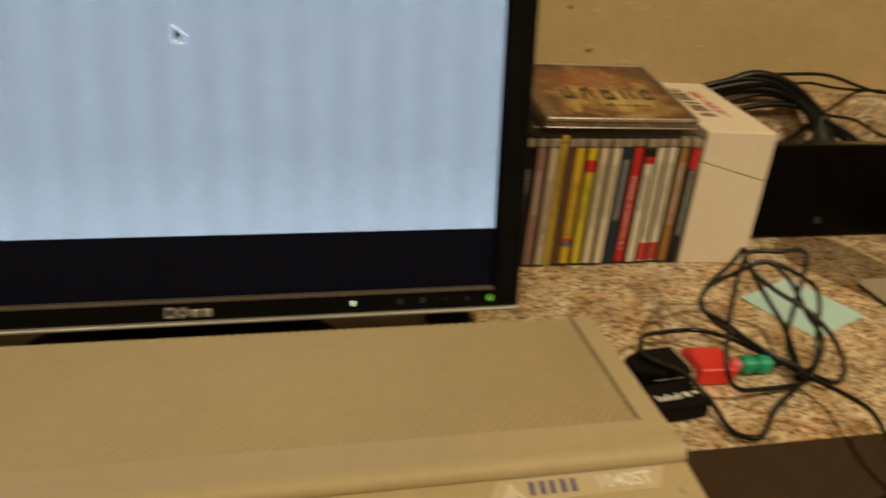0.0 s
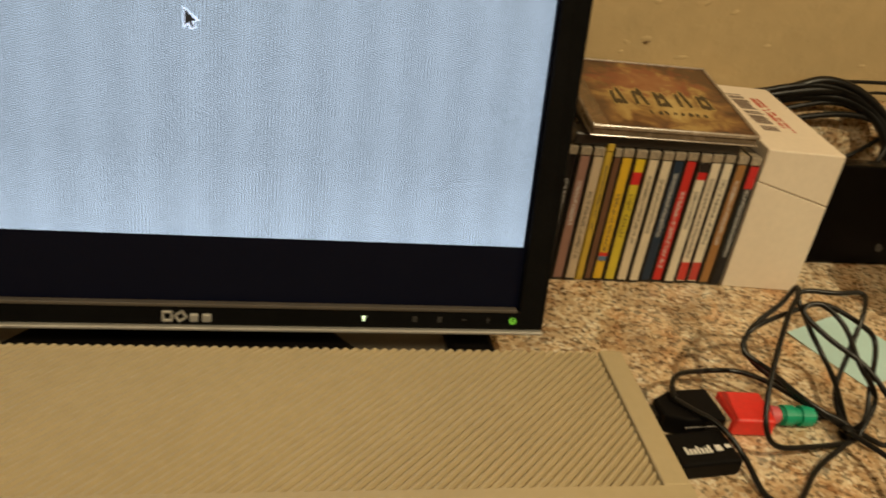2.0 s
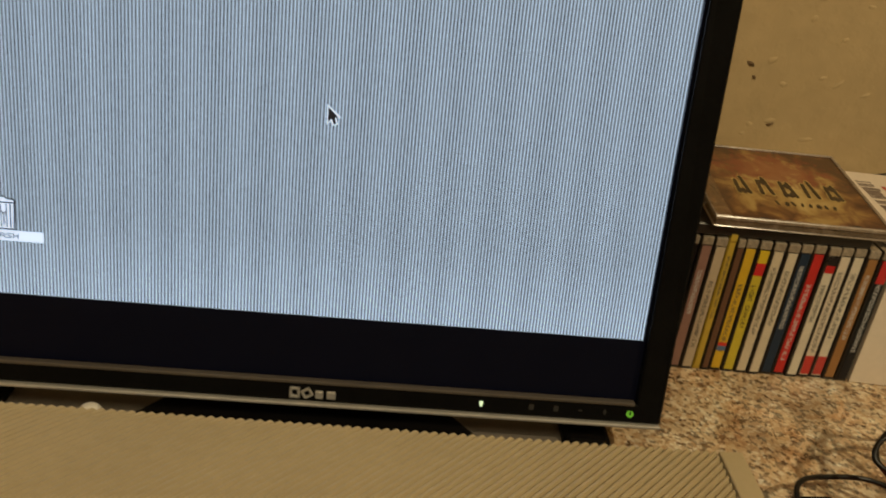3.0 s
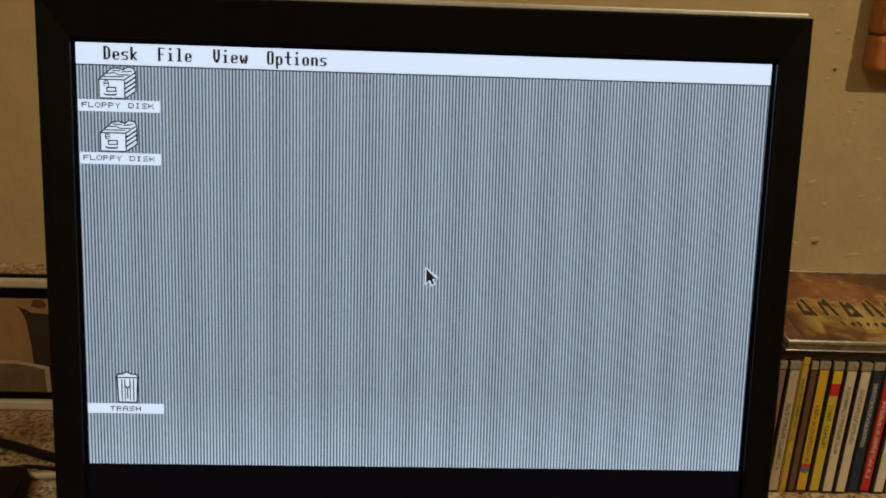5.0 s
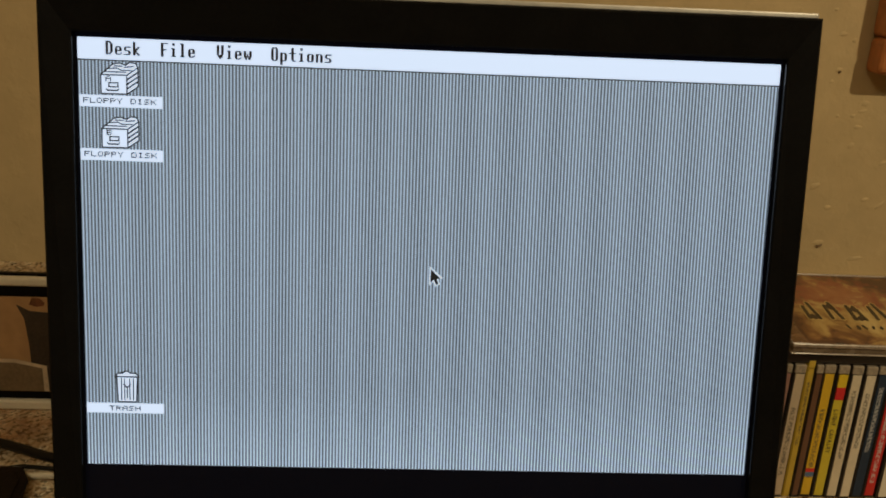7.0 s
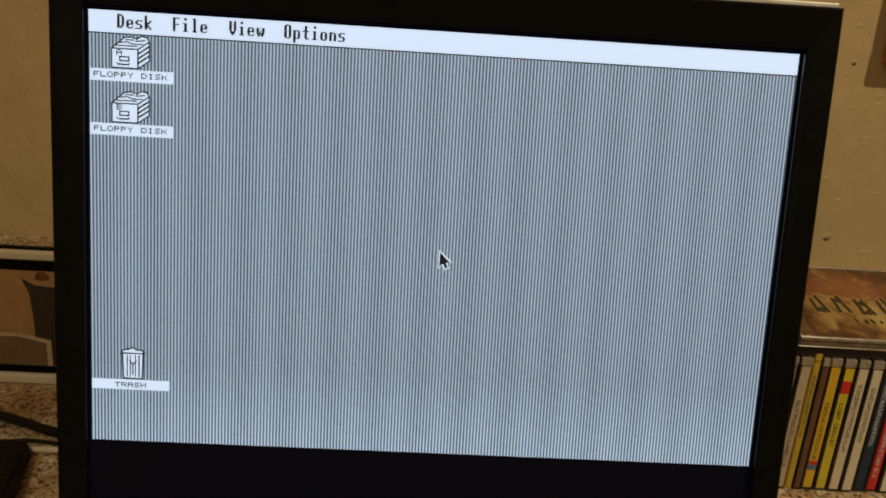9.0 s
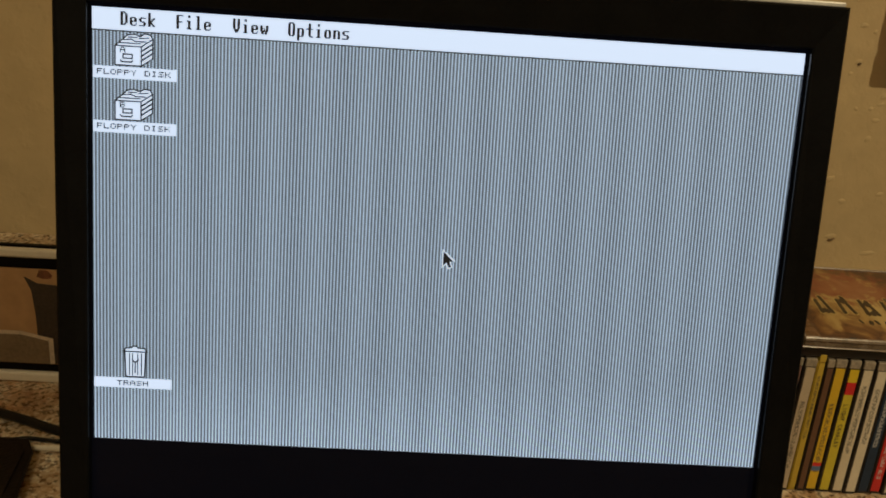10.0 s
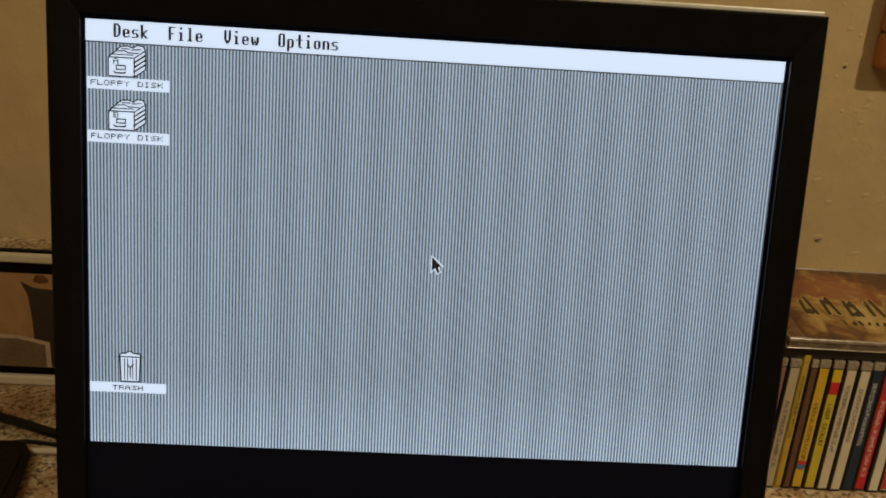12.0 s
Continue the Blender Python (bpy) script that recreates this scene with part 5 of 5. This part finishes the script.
pc = tube([(-0.40, 0.686, .7532), (-0.34, 0.687, .7532), (-0.298, 0.6885, .7532), (-0.272, 0.6895, .7532), (-0.25, 0.684, .7532), (-0.20, 0.66, .7532)], 0.0028)
solo("cream_cable", pc, CREAM, "cream cable lying on the granite behind the monitor", "cable", smooth=True)
tc = tube([(-0.46, 0.712, .7522), (-0.38, 0.708, .7522), (-0.328, 0.7005, .7522), (-0.308, 0.7035, .7522), (-0.286, 0.7015, .7522), (-0.25, 0.698, .7522), (-0.17, 0.685, .7522)], 0.0018)
solo("thin_cable", tc, RUBBER, "thin dark cable lying on the granite behind the monitor", "cable", smooth=True)
coil2 = thing("coiled_cord", (-0.105, 0.535, DESK), "ridged cream cord end behind the home computer", "cord")
dome = [(0.0085, 0.0)]
for k in range(6):
    r = 0.0088 * math.sqrt(max(0.05, 1 - (k / 6.2) ** 2))
    dome += [(r, 0.0004 + 0.0021 * k), (r + 0.0006, 0.0011 + 0.0021 * k), (r * 0.96, 0.0019 + 0.0021 * k)]
part("coils", turned(dome + [(0.0, 0.0135)], (-0.107, 0.531, DESK + 0.028), 24), CREAM, coil2, smooth=True)
part("cord_stem", turned([(0.0, 0.0), (0.0045, 0.0), (0.0045, 0.0282), (0.0, 0.0282)], (-0.107, 0.531, DESK + 0.0003), 16), CREAM, coil2, smooth=True)


# ---- dark flat shape left of the monitor ----
pouch = thing("soft_pouch", (-0.38, 0.63, DESK), "dark brown flat shape lying on the granite", "pouch")
part("body", prism([(-0.46, 0.55), (-0.266, 0.55), (-0.276, 0.62), (-0.289, 0.674), (-0.300, 0.690), (-0.46, 0.688)], (DESK + 0.0062, DESK + 0.012), flat, bevel=0.0018), DARKENEDHIDE, pouch)
part("flap", prism([(-0.458, 0.60), (-0.281, 0.60), (-0.293, 0.668), (-0.303, 0.681), (-0.458, 0.680)], (DESK + 0.0121, DESK + 0.0138), flat, bevel=0.0008), DARKENEDHIDE, pouch)
part("underside", prism([(-0.45, 0.555), (-0.274, 0.555), (-0.282, 0.62), (-0.294, 0.672), (-0.45, 0.673)], (DESK + 0.0004, DESK + 0.0061), flat, bevel=0.001), DARKENEDHIDE, pouch)
